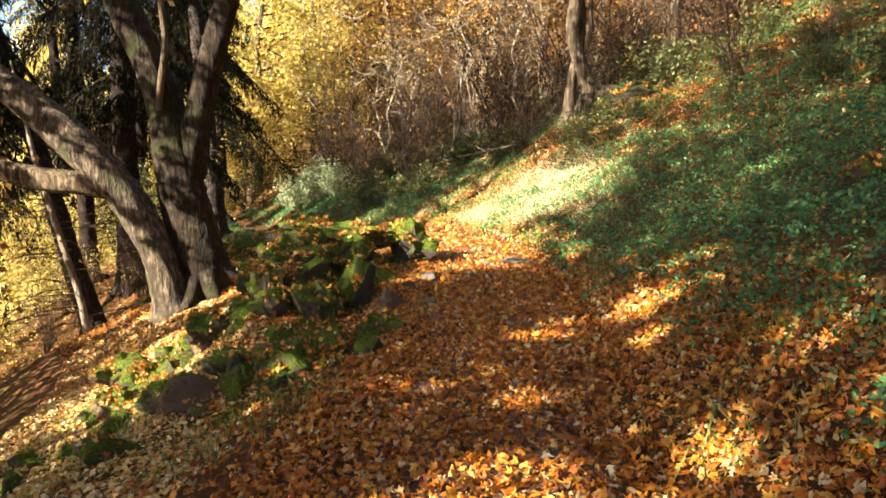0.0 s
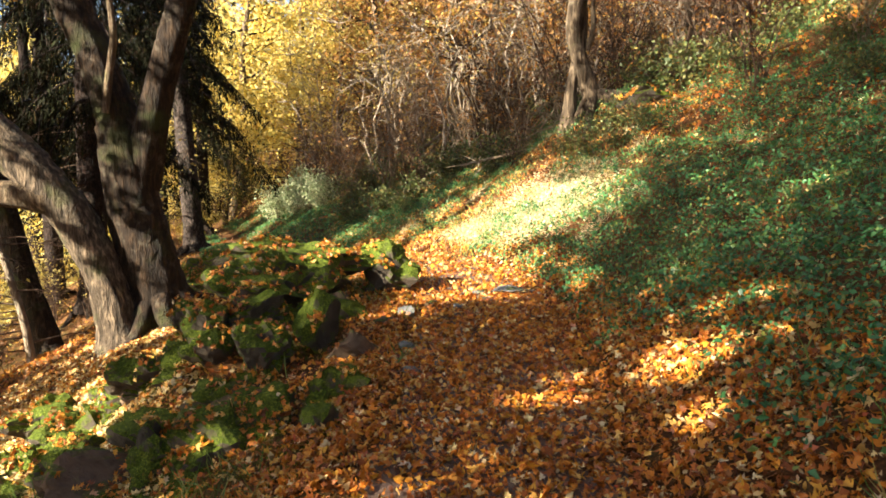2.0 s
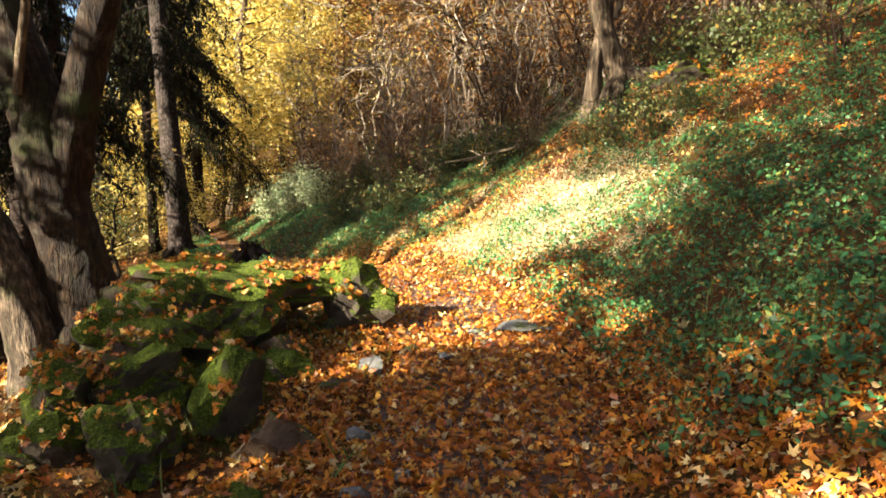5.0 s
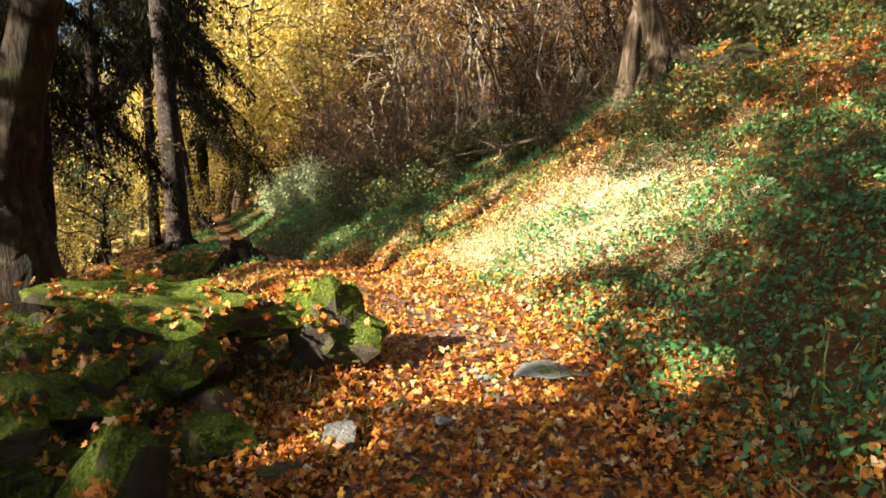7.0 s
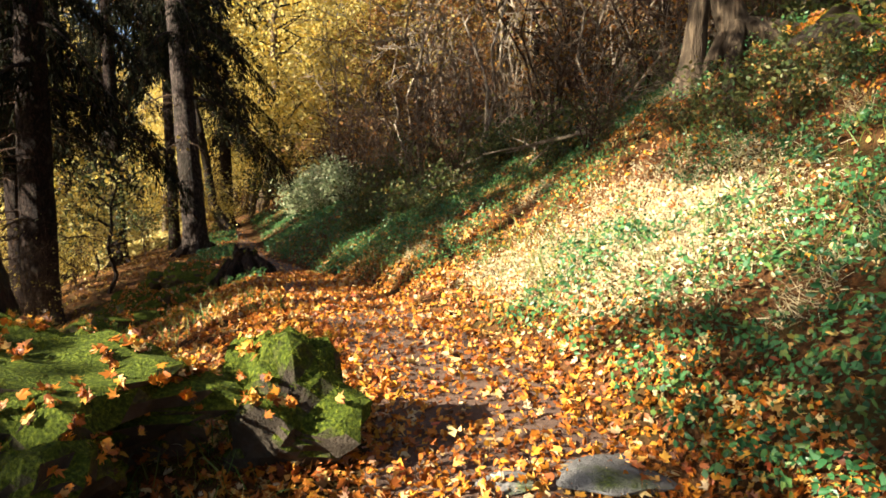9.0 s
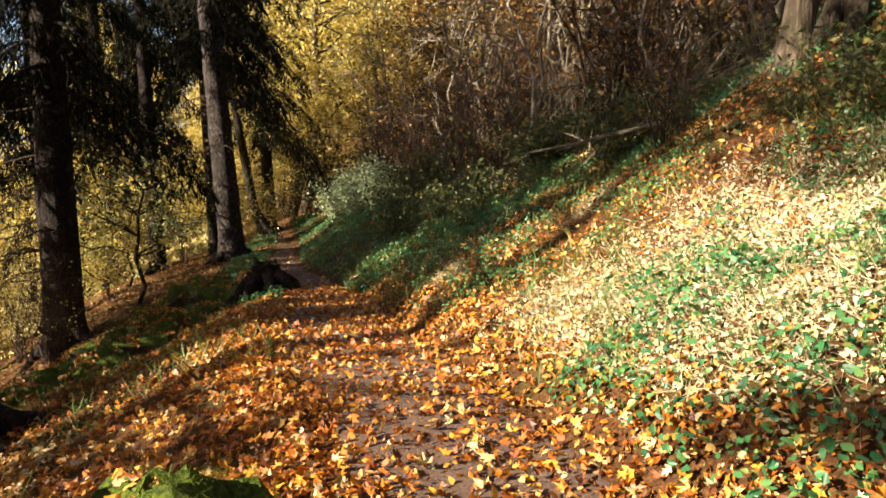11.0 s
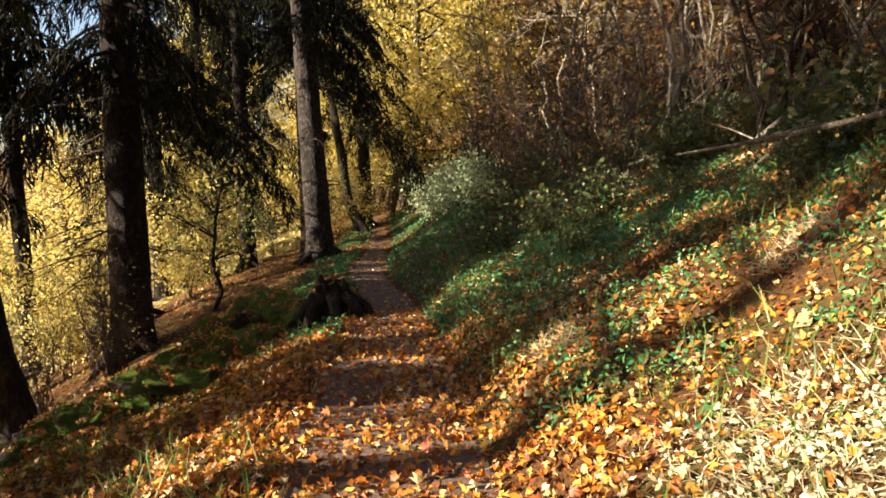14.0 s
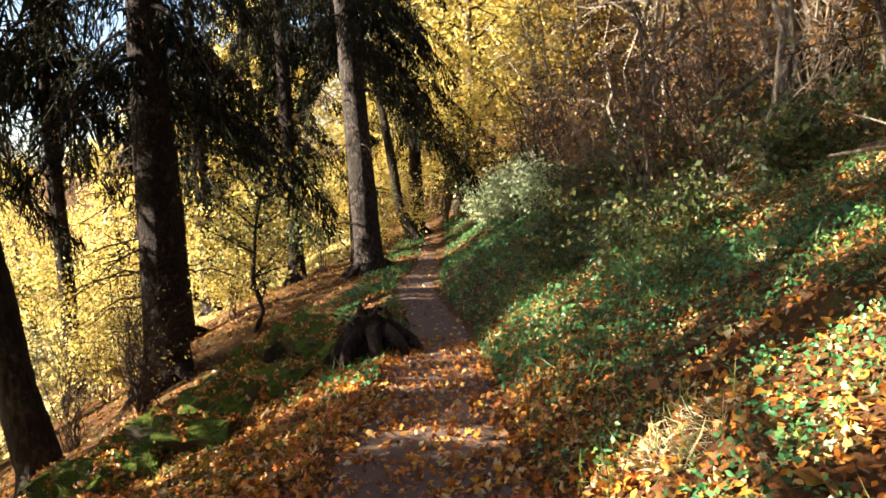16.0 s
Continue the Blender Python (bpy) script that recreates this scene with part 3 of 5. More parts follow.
p, nn = on_ground(110000, -5.2, 0.0, 4.6, 11.4, lambda x, y: (x < path_x(y)) & (off_path(x, y) > 0.2) & (off_path(x, y) < 4.8) & (bumps(x, y, 4.5, 99) + 0.6 * bumps(x, y, 11.0, 100) > 0.05))
v, f = scatter(p, RNG.normal(size=(len(p), 3)), nn + 0.6 * RNG.normal(size=(len(p), 3)), RNG.uniform(0.03, 0.075, len(p)), "blade", RNG)
tagged(new("moss_carpet", mesh_of("moss_carpet", v, f, MOSSY)), "thick green moss carpet between the rocks of the bank", "moss", kind="stuff")


p, nn = on_ground(70000, -9.0, -2.2, 14.2, 23, lambda x, y: (x < path_x(y)) & (off_path(x, y) > 0.35 + 0.3 * bumps(x, y, 2.0, 102)) & (off_path(x, y) < 4.6) & (bumps(x, y, 3.2, 103) + 0.6 * bumps(x, y, 9.0, 104) > 0.0))
v, f = scatter(p, RNG.normal(size=(len(p), 3)), nn + 0.6 * RNG.normal(size=(len(p), 3)), RNG.uniform(0.04, 0.10, len(p)), "blade", RNG)
tagged(new("moss_carpet", mesh_of("moss_carpet", v, f, MOSSY)), "dark green moss carpet on the bank below the path", "moss", kind="stuff")


# ---- rocks ----
def rock_mesh(seed, radii, material, rough=0.28, peak=0.0, sub=4):
    """A broken, weathered stone: a ball cut by planes, then roughened."""
    bm = bmesh.new()
    bmesh.ops.create_icosphere(bm, subdivisions=sub, radius=1.0)
    r = np.random.default_rng(seed)
    planes = [(Vector(r.normal(size=3)).normalized(), r.uniform(0.42, 0.8)) for _ in range(12)]
    for vert in bm.verts:
        c = vert.co.copy()
        for nrm, d in planes:
            k = c.dot(nrm) - d
            if k > 0:
                c -= nrm * k
        if peak:
            c.z += peak * max(0, 1 - 1.15 * math.hypot(c.x - 0.1, c.y))
        c *= 1 + rough * noise.noise(c * 1.7 + Vector((seed, 0, 0))) + rough * 0.45 * noise.noise(c * 4.3 + Vector((0, seed, 0))) + rough * 0.22 * noise.noise(c * 11.0)
        vert.co = Vector((c.x * radii[0], c.y * radii[1], c.z * radii[2]))
    me = bpy.data.meshes.new("rock")
    bm.to_mesh(me)
    bm.free()
    me.materials.append(material)
    return me


def moss_tufts(me, count, seed, size=(0.02, 0.05)):
    """Short moss on the upper faces of a stone."""
    r = np.random.default_rng(seed)
    co = np.zeros(len(me.vertices) * 3)
    me.vertices.foreach_get("co", co)
    no = np.zeros(len(me.vertices) * 3)
    me.vertices.foreach_get("normal", no)
    co, no = co.reshape(-1, 3), no.reshape(-1, 3)
    ok = np.where((no[:, 2] > 0.05) & (np.array([noise.noise(Vector(c) * 3.0) for c in co]) > -0.15))[0]
    if len(ok) < 4:
        return None
    i = r.choice(ok, count)
    p = co[i] + r.normal(size=(count, 3)) * 0.012
    v, f = scatter(p, r.normal(size=(count, 3)), no[i] + 0.7 * r.normal(size=(count, 3)), r.uniform(*size, count), "blade", r)
    return mesh_of("moss", v, f, MOSSY)


def boulder(name, x, y, z, radii, label, material=None, seed=1, turn=0.0, peak=0.0, moss=0, group="rocks along the path", lean=(0, 0), rough=0.28):
    me = rock_mesh(seed, radii, material or ROCK, rough, peak, 4 if max(radii) > 0.26 else 3)
    ob = root(name, pose(x, y, z, lean[0], lean[1], turn))
    part("stone", me, ob)
    if moss:
        mm = moss_tufts(me, moss, seed)
        if mm:
            tagged(part("moss", mm, ob, "short bright green moss"), kind="stuff")
    if max(radii) > 0.2 and material is not BAREROCK:
        r = np.random.default_rng(seed + 900)
        co = np.array([vv.co for vv in me.vertices])
        no = np.array([vv.normal for vv in me.vertices])
        ok = np.where(no[:, 2] > 0.35)[0]
        cnt = int(190 * radii[0] * radii[1] / 0.12)
        i = r.choice(ok, cnt)
        keep = np.array([noise.noise(Vector(q) * 4.0 + Vector((0, 0, seed))) for q in co[i]]) > 0.02
        i = i[keep]
        v, f = scatter(co[i] + no[i] * 0.025 + r.normal(size=(len(i), 3)) * 0.015, no[i], r.normal(size=(len(i), 3)), r.uniform(0.028, 0.06, len(i)), "maple", r, 0.5)
        tagged(part("fallen_leaves", mesh_of("fallen_leaves", v, f, LITTER), ob, "orange leaves lying on the stone"), kind="stuff")
    return tagged(ob, label, "rock", group)


boulder("boulder", -0.55, 9.93, 0.36, (0.47, 0.42, 0.44), "pointed boulder covered in green moss, beside the path", seed=5, turn=20, peak=0.34, moss=4200, rough=0.36)
boulder("boulder", -1.62, 9.72, 0.72, (0.88, 0.60, 0.46), "broad mossy boulder with fallen leaves on it", seed=8, turn=12, moss=5600, lean=(6, 8), rough=0.4)
boulder("boulder", -1.03, 7.95, 0.34, (0.27, 0.42, 0.55), "upright boulder with a thick moss cap", seed=11, turn=-20, moss=3600)
boulder("boulder", -0.56, 7.55, 0.12, (0.38, 0.32, 0.32), "brown angular rock at the path's edge", material=BROWNROCK, seed=13, turn=10)
boulder("boulder", -2.05, 6.4, -0.52, (0.62, 0.42, 0.34), "weathered brown slab sloping out of the bank", material=BROWNROCK, seed=18, turn=35, lean=(-12, 22))
boulder("boulder", -2.06, 7.38, -0.08, (0.24, 0.20, 0.18), "pale grey bare stone in the bank", material=BAREROCK, seed=16, turn=30)
for x, y, lift, radii, seed, text in [(-1.30, 9.1, 0.10, (0.36, 0.40, 0.30), 14, "mossy boulder in the bank with leaves around"), (-2.00, 9.0, 0.06, (0.50, 0.36, 0.28), 15, "dark mossy boulder on the crest of the bank"), (-1.95, 7.75, 0.10, (0.34, 0.28, 0.26), 17, "mossy rock above a pale stone"),
                                 (-1.36, 6.75, 0.10, (0.38, 0.30, 0.26), 19, "mossy rock with grass tufts"), (-1.62, 8.25, 0.14, (0.42, 0.32, 0.34), 24, "mossy boulder on the crest of the bank"), (-1.38, 7.45, 0.12, (0.30, 0.26, 0.30), 25, "dark mossy rock in a hollow of the bank"),
                                 (-4.5, 9.3, 0.12, (0.46, 0.34, 0.28), 20, "sunlit mossy rock on the outer bank"), (-3.3, 8.6, 0.12, (0.34, 0.28, 0.26), 21, "small dark mossy rock on the outer bank"), (-3.9, 8.7, 0.10, (0.36, 0.3, 0.24), 22, "mossy rock half sunk in leaves"), (-2.75, 8.0, 0.12, (0.34, 0.3, 0.28), 26, "sunlit mossy rock on the outer bank"),
                                 (-4.9, 10.2, 0.10, (0.4, 0.3, 0.24), 27, "sunlit mossy rock on the outer bank"), (-3.0, 7.2, 0.08, (0.34, 0.28, 0.22), 28, "mossy rock half sunk in leaves"), (-3.6, 9.6, 0.08, (0.3, 0.24, 0.2), 29, "mossy rock half sunk in leaves"), (-1.95, 10.5, 0.12, (0.42, 0.35, 0.3), 23, "mossy rock behind the broad boulder"), (-2.35, 8.5, 0.08, (0.34, 0.3, 0.3), 30, "mossy boulder on the crest of the bank")]:
    boulder("boulder", x, y, gz(x, y) + lift, radii, text, seed=seed, turn=37 * seed % 180, moss=int(11000 * radii[0] * radii[1]), rough=0.38)
boulder("flat_stone", 0.98, 9.85, gz(0.98, 9.85) + 0.01, (0.44, 0.28, 0.08), "flat blue-grey stone set in the path", material=BAREROCK, seed=31, turn=-12, rough=0.12)
boulder("flat_stone", 0.58, 9.7, gz(0.58, 9.7) + 0.015, (0.18, 0.12, 0.04), "small flat grey stone in the path", material=BAREROCK, seed=32, turn=25, rough=0.12)
for q, (x, y, r) in enumerate([(0.05, 9.2, 0.13), (-0.22, 8.75, 0.17), (0.2, 8.3, 0.11), (-0.15, 7.6, 0.12), (-0.28, 9.9, 0.11), (0.35, 8.9, 0.09), (0.62, 9.25, 0.10), (-0.1, 6.9, 0.10), (-0.45, 8.3, 0.14), (0.1, 7.1, 0.08)]):
    boulder("path_stone", x, y, gz(x, y) + 0.02, (r, r * 0.8, r * 0.5), "small grey stone among leaves on the path", material=BAREROCK if q % 2 else BROWNROCK, seed=40 + q, turn=q * 50)
boulder("rock_ledge", 3.9, 14.35, 3.08, (0.85, 0.55, 0.34), "mossy rock ledge beside the forked tree", seed=60, turn=25, moss=1500, group="rocks on the slope")
boulder("rock_ledge", 4.05, 13.5, 2.66, (0.6, 0.42, 0.34), "dark mossy rock above a hollow in the slope", seed=61, turn=-20, moss=800, group="rocks on the slope")
boulder("rock_ledge", 5.2, 15.6, 3.85, (0.7, 0.5, 0.35), "mossy rock on the slope", seed=62, moss=800, group="rocks on the slope")
for q, (x, y, r, text) in enumerate([(-6.63, 18.2, 0.42, "sunlit mossy rock with a pale bare edge"), (-5.9, 19.3, 0.46, "grassy mossy rock on the bank"), (-5.1, 19.6, 0.42, "long mossy rock beside the stump"), (-6.05, 20.8, 0.5, "dark mossy rock on the bank"), (-6.9, 21.2, 0.45, "dark mossy rock on the bank"), (-7.6, 21.3, 0.4, "dark mossy rock near a spruce"), (-6.9, 19.1, 0.4, "mossy rock on the bank"), (-5.7, 17.0, 0.3, "mossy rock half sunk in leaves"), (-7.4, 17.4, 0.36, "mossy rock on the lower bank"), (-4.9, 20.6, 0.36, "mossy rock behind the stump")]):
    boulder("boulder", x, y, gz(x, y) + r * 0.35, (r * 1.5, r * 1.05, r * 0.85), text, seed=63 + q, turn=30 + 40 * q, moss=int(3600 * r), group="rocks below the path")
boulder("boulder", -7.1, 16.6, gz(-7.1, 16.6) + 0.08, (0.3, 0.22, 0.2), "pale grey stone on the lower bank", material=BAREROCK, seed=87, group="rocks below the path")
boulder("boulder", 3.7, 6.1, gz(3.7, 6.1) + 0.02, (0.3, 0.26, 0.3), "mossy stump-like rock on the slope", seed=68, moss=700, group="rocks on the slope")

for q, (x, y, r) in enumerate([(-5.15, 17.3, 0.40), (-5.35, 18.1, 0.46), (-5.2, 18.9, 0.44), (-4.75, 19.3, 0.36), (-6.0, 17.7, 0.44), (-6.25, 18.9, 0.42), (-5.65, 16.6, 0.34), (-6.45, 17.0, 0.36), (-5.9, 15.7, 0.26), (-5.6, 18.5, 0.5), (-7.0, 18.0, 0.38)]):
    boulder("boulder", x, y, gz(x, y) + r * 0.22, (r * 1.35, r * 1.0, r * 0.85), ("long mossy rock in the ridge below the path", "mossy rock in the ridge with leaves on it")[q % 2], seed=140 + q, turn=50 + 23 * q, moss=int(5200 * r), group="rocks below the path", rough=0.4)

rb = np.random.default_rng(77)
n = 0
while n < 128:
    x, y = rb.uniform(-4.6, -0.5), 10.6 - 5.2 * rb.random() ** 1.1
    d = -(x - float(path_x(y))) - float(path_w(y))
    if d < 0.15 or d > 4.2 or (x > -1.15 and y > 9.0) or math.hypot(x + 0.7, y - 7.6) < 0.35:
        continue
    r = rb.uniform(0.11, 0.30) * (1.1 if d < 1.8 else 0.8)
    boulder("bank_rock", x, y, gz(x, y) + r * 0.1, (r * rb.uniform(0.9, 1.6), r * rb.uniform(0.8, 1.2), r * rb.uniform(0.7, 1.1)), "mossy rock in the bank among fallen leaves", material=BROWNROCK if n % 6 == 5 else ROCK, seed=500 + n, turn=rb.uniform(0, 360), moss=0 if n % 6 == 5 else int(4200 * r), lean=(rb.uniform(-25, 25), rb.uniform(-25, 25)), rough=0.35)
    n += 1


# ---- trees ----
def limb(name, pts, radii, parent, material, segs=12, rough=0.12, seed=1, step=0.15, label=""):
    v, f = tube(pts, radii, segs, rough, seed, step)
    return part(name, mesh_of(name, v, f, material, True), parent, label)


def foliage(p, size, kind, material, rng, droop=None, tilt=1.0, name="crown"):
    n = len(p)
    along = rng.normal(size=(n, 3)) if droop is None else droop
    v, f = scatter(p, rng.normal(size=(n, 3)), along, rng.uniform(size[0], size[1], n), kind, rng)
    return mesh_of(name, v, f, material)


# the many-stemmed maple on the bank
maple = root("maple_tree", pose(-4.85, 13.0, -0.75))
def m_(pts):
    return [(x + 4.85, y - 13.0, z + 0.75) for x, y, z in pts]
limb("trunk", m_([(-4.42, 13.1, -0.95), (-4.5, 13.05, -0.3), (-4.72, 13, 0.6), (-4.88, 13, 1.4), (-4.98, 13, 2.2), (-5.08, 13, 2.9), (-5.4, 13, 3.9), (-5.85, 13, 4.95), (-6.3, 13.1, 6.4), (-6.6, 13.3, 9)]), [0.56, 0.48, 0.45, 0.43, 0.41, 0.33, 0.30, 0.28, 0.24, 0.15], maple, BARK, 20, 0.10, 1, 0.12)
limb("stem", m_([(-4.75, 12.95, 1.7), (-4.6, 12.95, 2.5), (-4.36, 13, 3.4), (-4.07, 13, 4.3), (-3.83, 13, 4.95), (-3.4, 13, 6.3), (-3.0, 13, 8.5)]), [0.3, 0.28, 0.25, 0.23, 0.22, 0.18, 0.1], maple, BARK, 14, 0.08, 2, 0.12)
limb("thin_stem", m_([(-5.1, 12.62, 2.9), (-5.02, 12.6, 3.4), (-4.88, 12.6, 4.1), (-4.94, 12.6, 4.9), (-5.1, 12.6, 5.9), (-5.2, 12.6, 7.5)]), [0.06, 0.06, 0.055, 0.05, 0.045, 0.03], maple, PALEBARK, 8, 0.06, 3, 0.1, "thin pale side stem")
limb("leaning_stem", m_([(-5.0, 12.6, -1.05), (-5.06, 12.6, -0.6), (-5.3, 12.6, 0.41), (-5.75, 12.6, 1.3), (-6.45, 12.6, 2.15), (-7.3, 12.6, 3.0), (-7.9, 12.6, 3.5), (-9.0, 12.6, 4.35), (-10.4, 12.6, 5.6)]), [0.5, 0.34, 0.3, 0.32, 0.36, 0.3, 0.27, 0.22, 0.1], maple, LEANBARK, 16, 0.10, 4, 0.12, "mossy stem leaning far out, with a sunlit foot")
# pale bark on this limb stands for the sun that strikes it
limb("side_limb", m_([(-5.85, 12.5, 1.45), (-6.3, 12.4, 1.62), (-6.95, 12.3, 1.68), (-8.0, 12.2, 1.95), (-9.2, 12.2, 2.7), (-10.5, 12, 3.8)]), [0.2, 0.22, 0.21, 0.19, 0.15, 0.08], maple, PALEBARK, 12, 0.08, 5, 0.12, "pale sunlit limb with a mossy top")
for q, a in enumerate([-150, -100, -60, -10, 40, 110]):
    c, s = math.cos(radians(a)), math.sin(radians(a))
    bx, by = -4.6 + 0.35 * c, 13.0 + 0.3 * s
    limb("root", m_([(bx - 0.05 * c, by, gz(bx, by) + 0.45), (bx + 0.25 * c, by + 0.25 * s, gz(bx + 0.25 * c, by + 0.25 * s) + 0.1), (bx + 0.8 * c, by + 0.7 * s, gz(bx + 0.8 * c, by + 0.7 * s) - 0.1)]), [0.2, 0.14, 0.05], maple, BARK, 8, 0.1, 20 + q, 0.1)
rg = np.random.default_rng(3)
cl = np.stack([rg.uniform(-11, -1, 260), rg.uniform(8.5, 17, 260), rg.uniform(6.3, 12.5, 260)], 1)
pp_ = np.repeat(cl, 34, 0) + rg.normal(size=(260 * 34, 3)) * 0.45
pp_ = pp_[~lets_sun(pp_, rg)]
part("crown", foliage(pp_ - np.array([-4.85, 13.0, -0.75]), (0.1, 0.2), "card", YELLOW, rg), maple, "yellow autumn leaves")
tagged(maple, "old many-stemmed maple with mossy bark on the bank", "tree")

# the forked tree on the slope
fork = root("forked_tree", pose(3.0, 14.5, 2.8))
def f_(pts):
    return [(x - 3.0, y - 14.5, z - 2.8) for x, y, z in pts]
limb("trunk", f_([(3.42, 14.38, 2.3), (3.35, 14.4, 2.6), (3.18, 14.45, 2.95), (3.0, 14.5, 3.45), (2.86, 14.5, 3.9), (2.72, 14.5, 4.4), (2.8, 14.5, 5.0), (3.0, 14.5, 5.8), (3.1, 14.4, 7.5), (3.3, 14.3, 10)]), [0.34, 0.26, 0.19, 0.16, 0.15, 0.145, 0.14, 0.13, 0.1, 0.04], fork, FORKBARK, 14, 0.1, 7, 0.1)
limb("stem", f_([(2.60, 14.5, 2.2), (2.62, 14.5, 2.6), (2.66, 14.5, 3.0), (2.70, 14.5, 3.5), (2.82, 14.55, 3.9), (2.92, 14.6, 4.3), (2.96, 14.65, 4.9), (2.9, 14.7, 5.8), (2.7, 14.8, 8)]), [0.24, 0.19, 0.13, 0.11, 0.10, 0.09, 0.08, 0.07, 0.03], fork, FORKBARK, 12, 0.1, 8, 0.1, "pale second stem")
limb("branch", f_([(3.0, 14.5, 4.1), (3.12, 14.5, 4.4), (3.1, 14.5, 4.9), (3.2, 14.5, 6)]), [0.05, 0.05, 0.045, 0.02], fork, FORKBARK, 8, 0.05, 9, 0.1)
for q, (dx, dy) in enumerate([(0.6, -0.5), (-0.3, -0.6), (0.9, 0.1), (-0.6, -0.1)]):
    x0, y0 = 3.1, 14.45
    limb("root", f_([(x0 + 0.1 * dx, y0 + 0.1 * dy, gz(x0, y0) + 0.25), (x0 + 0.5 * dx, y0 + 0.5 * dy, gz(x0 + 0.5 * dx, y0 + 0.5 * dy) + 0.06), (x0 + 1.2 * dx, y0 + 1.2 * dy, gz(x0 + 1.2 * dx, y0 + 1.2 * dy) - 0.08)]), [0.11, 0.08, 0.03], fork, FORKBARK, 8, 0.1, 30 + q, 0.1)
rg = np.random.default_rng(4)
pp_ = rg.normal(size=(2600, 3)) * np.array([1.8, 1.8, 1.6]) + np.array([0.3, 0, 6.6])
part("crown", foliage(pp_, (0.07, 0.14), "card", RUSSET, rg), fork, "thin russet leaves")
tagged(fork, "small forked tree with pale twisted stems on the slope", "tree")


def spruce(x, y, h, r, seed, label, first=5.5, reach=3.2, lean=(0.0, 0.0), n=34, dead=10, gaps=True, zb=None, dense=900, card=(0.14, 0.34), bark=None):
    """A spruce: a straight bole, drooping boughs with hanging twigs, dead branches below."""
    rr = np.random.default_rng(seed)
    zb = gz(x, y) - 0.15 if zb is None else zb
    tree = root("spruce_tree", pose(x, y, zb))
    hs = [0, 0.25, 0.7, 1.5, 3, h * 0.4, h * 0.7, h]
    limb("trunk", [(lean[0] * q, lean[1] * q, q) for q in hs], [r * 1.6, r * 1.3, r * 1.1, r * 1.02, r * 0.97, r * 0.8, r * 0.5, 0.03], tree, bark or SPRUCEBARK, 18, 0.05, seed, 0.25)
    for q in range(5):
        a = rr.uniform(0, 6.28)
        c, s = math.cos(a), math.sin(a)
        g1 = gz(x + c * r * 2.6, y + s * r * 2.6) - zb
        limb("root", [(c * r * 0.6, s * r * 0.6, 0.5), (c * r * 1.4, s * r * 1.4, 0.5 * (0.5 + g1)), (c * r * 2.6, s * r * 2.6, g1 - 0.08)], [r * 0.4, r * 0.3, 0.03], tree, SPRUCEBARK, 7, 0.1, seed + q, 0.15)
    boughs, leaves, drops = [], [], []
    for q in range(n):
        z0 = first + (h * 0.85 - first) * (q / n) ** 1.15
        a = q * 2.4 + rr.uniform(-0.4, 0.4)
        L = reach * (1 - 0.75 * (z0 - first) / (h - first)) * rr.uniform(0.75, 1.15)
        t = np.linspace(0, 1, 9)
        px = np.cos(a) * L * t
        py = np.sin(a) * L * t
        pz = z0 + L * (0.10 * t - 1.05 * t ** 2 + 0.25 * t ** 4)
        pts = np.stack([px + lean[0] * z0, py + lean[1] * z0, pz], 1)
        if gaps and lets_sun(pts[3:] + np.array([x, y, zb]), rr).mean() > 0.45:
            continue
        boughs.append(tube(pts, np.linspace(0.05, 0.01, 9), 4))
        m = int(dense * L / reach)
        k = rr.uniform(0.12, 1, m)
        side = rr.normal(size=m) * 0.32 * (1 - 0.4 * k)
        base = np.stack([np.interp(k, t, pts[:, 0]) - np.sin(a) * side, np.interp(k, t, pts[:, 1]) + np.cos(a) * side, np.interp(k, t, pts[:, 2]) - rr.uniform(0, 0.9, m) * rr.random(m)], 1)
        leaves.append(base)
        drops.append(np.stack([np.cos(a) * 0.25 + rr.normal(size=m) * 0.25, np.sin(a) * 0.25 + rr.normal(size=m) * 0.25, -np.ones(m)], 1))
    v, f = join(boughs)
    tagged(part("branchwork", mesh_of("branchwork", v, f, SPRUCEBARK), tree), kind="stuff")
    lv, dv = np.concatenate(leaves), np.concatenate(drops)
    if gaps:
        ok = ~lets_sun(lv + np.array([x, y, zb]), rr)
        lv, dv = lv[ok], dv[ok]
    v, f = scatter(lv, rr.normal(size=(len(lv), 3)), dv, rr.uniform(*card, len(lv)), "strip", rr)
    part("crown", mesh_of("crown", v, f, NEEDLE), tree, "dark green hanging needles")
    twigs = []
    for q in range(dead):
        z0, a, L = rr.uniform(1.6, first + 1), rr.uniform(0, 6.28), rr.uniform(0.7, 2.0)
        t = np.linspace(0, 1, 6)
        pts = np.stack([np.cos(a) * (r * 0.7 + L * t) + lean[0] * z0, np.sin(a) * (r * 0.7 + L * t) + lean[1] * z0, z0 - 0.35 * L * t ** 2 + 0.04 * rr.normal(size=6)], 1)
        twigs.append(tube(pts, np.linspace(0.022, 0.006, 6), 4))
        for w in range(5):
            i = rr.integers(1, 6)
            e = pts[i] + np.array([rr.normal() * 0.3, rr.normal() * 0.3, -rr.uniform(0.1, 0.4)])
            twigs.append(tube(np.array([pts[i], 0.5 * (pts[i] + e) + rr.normal(size=3) * 0.04, e]), [0.008, 0.006, 0.003], 3))
    if twigs:
        v, f = join(twigs)
        tagged(part("dead_wood", mesh_of("dead_wood", v, f, TWIG), tree, "bare grey dead branches"), kind="stuff")
    return tagged(tree, label, "tree", "spruces below the path")


spruce(-10.15, 22.0, 19, 0.39, 101, "tall dark spruce with scaly bark beside the path", first=5.7, reach=3.0, lean=(0.03, 0), dead=30, n=28)
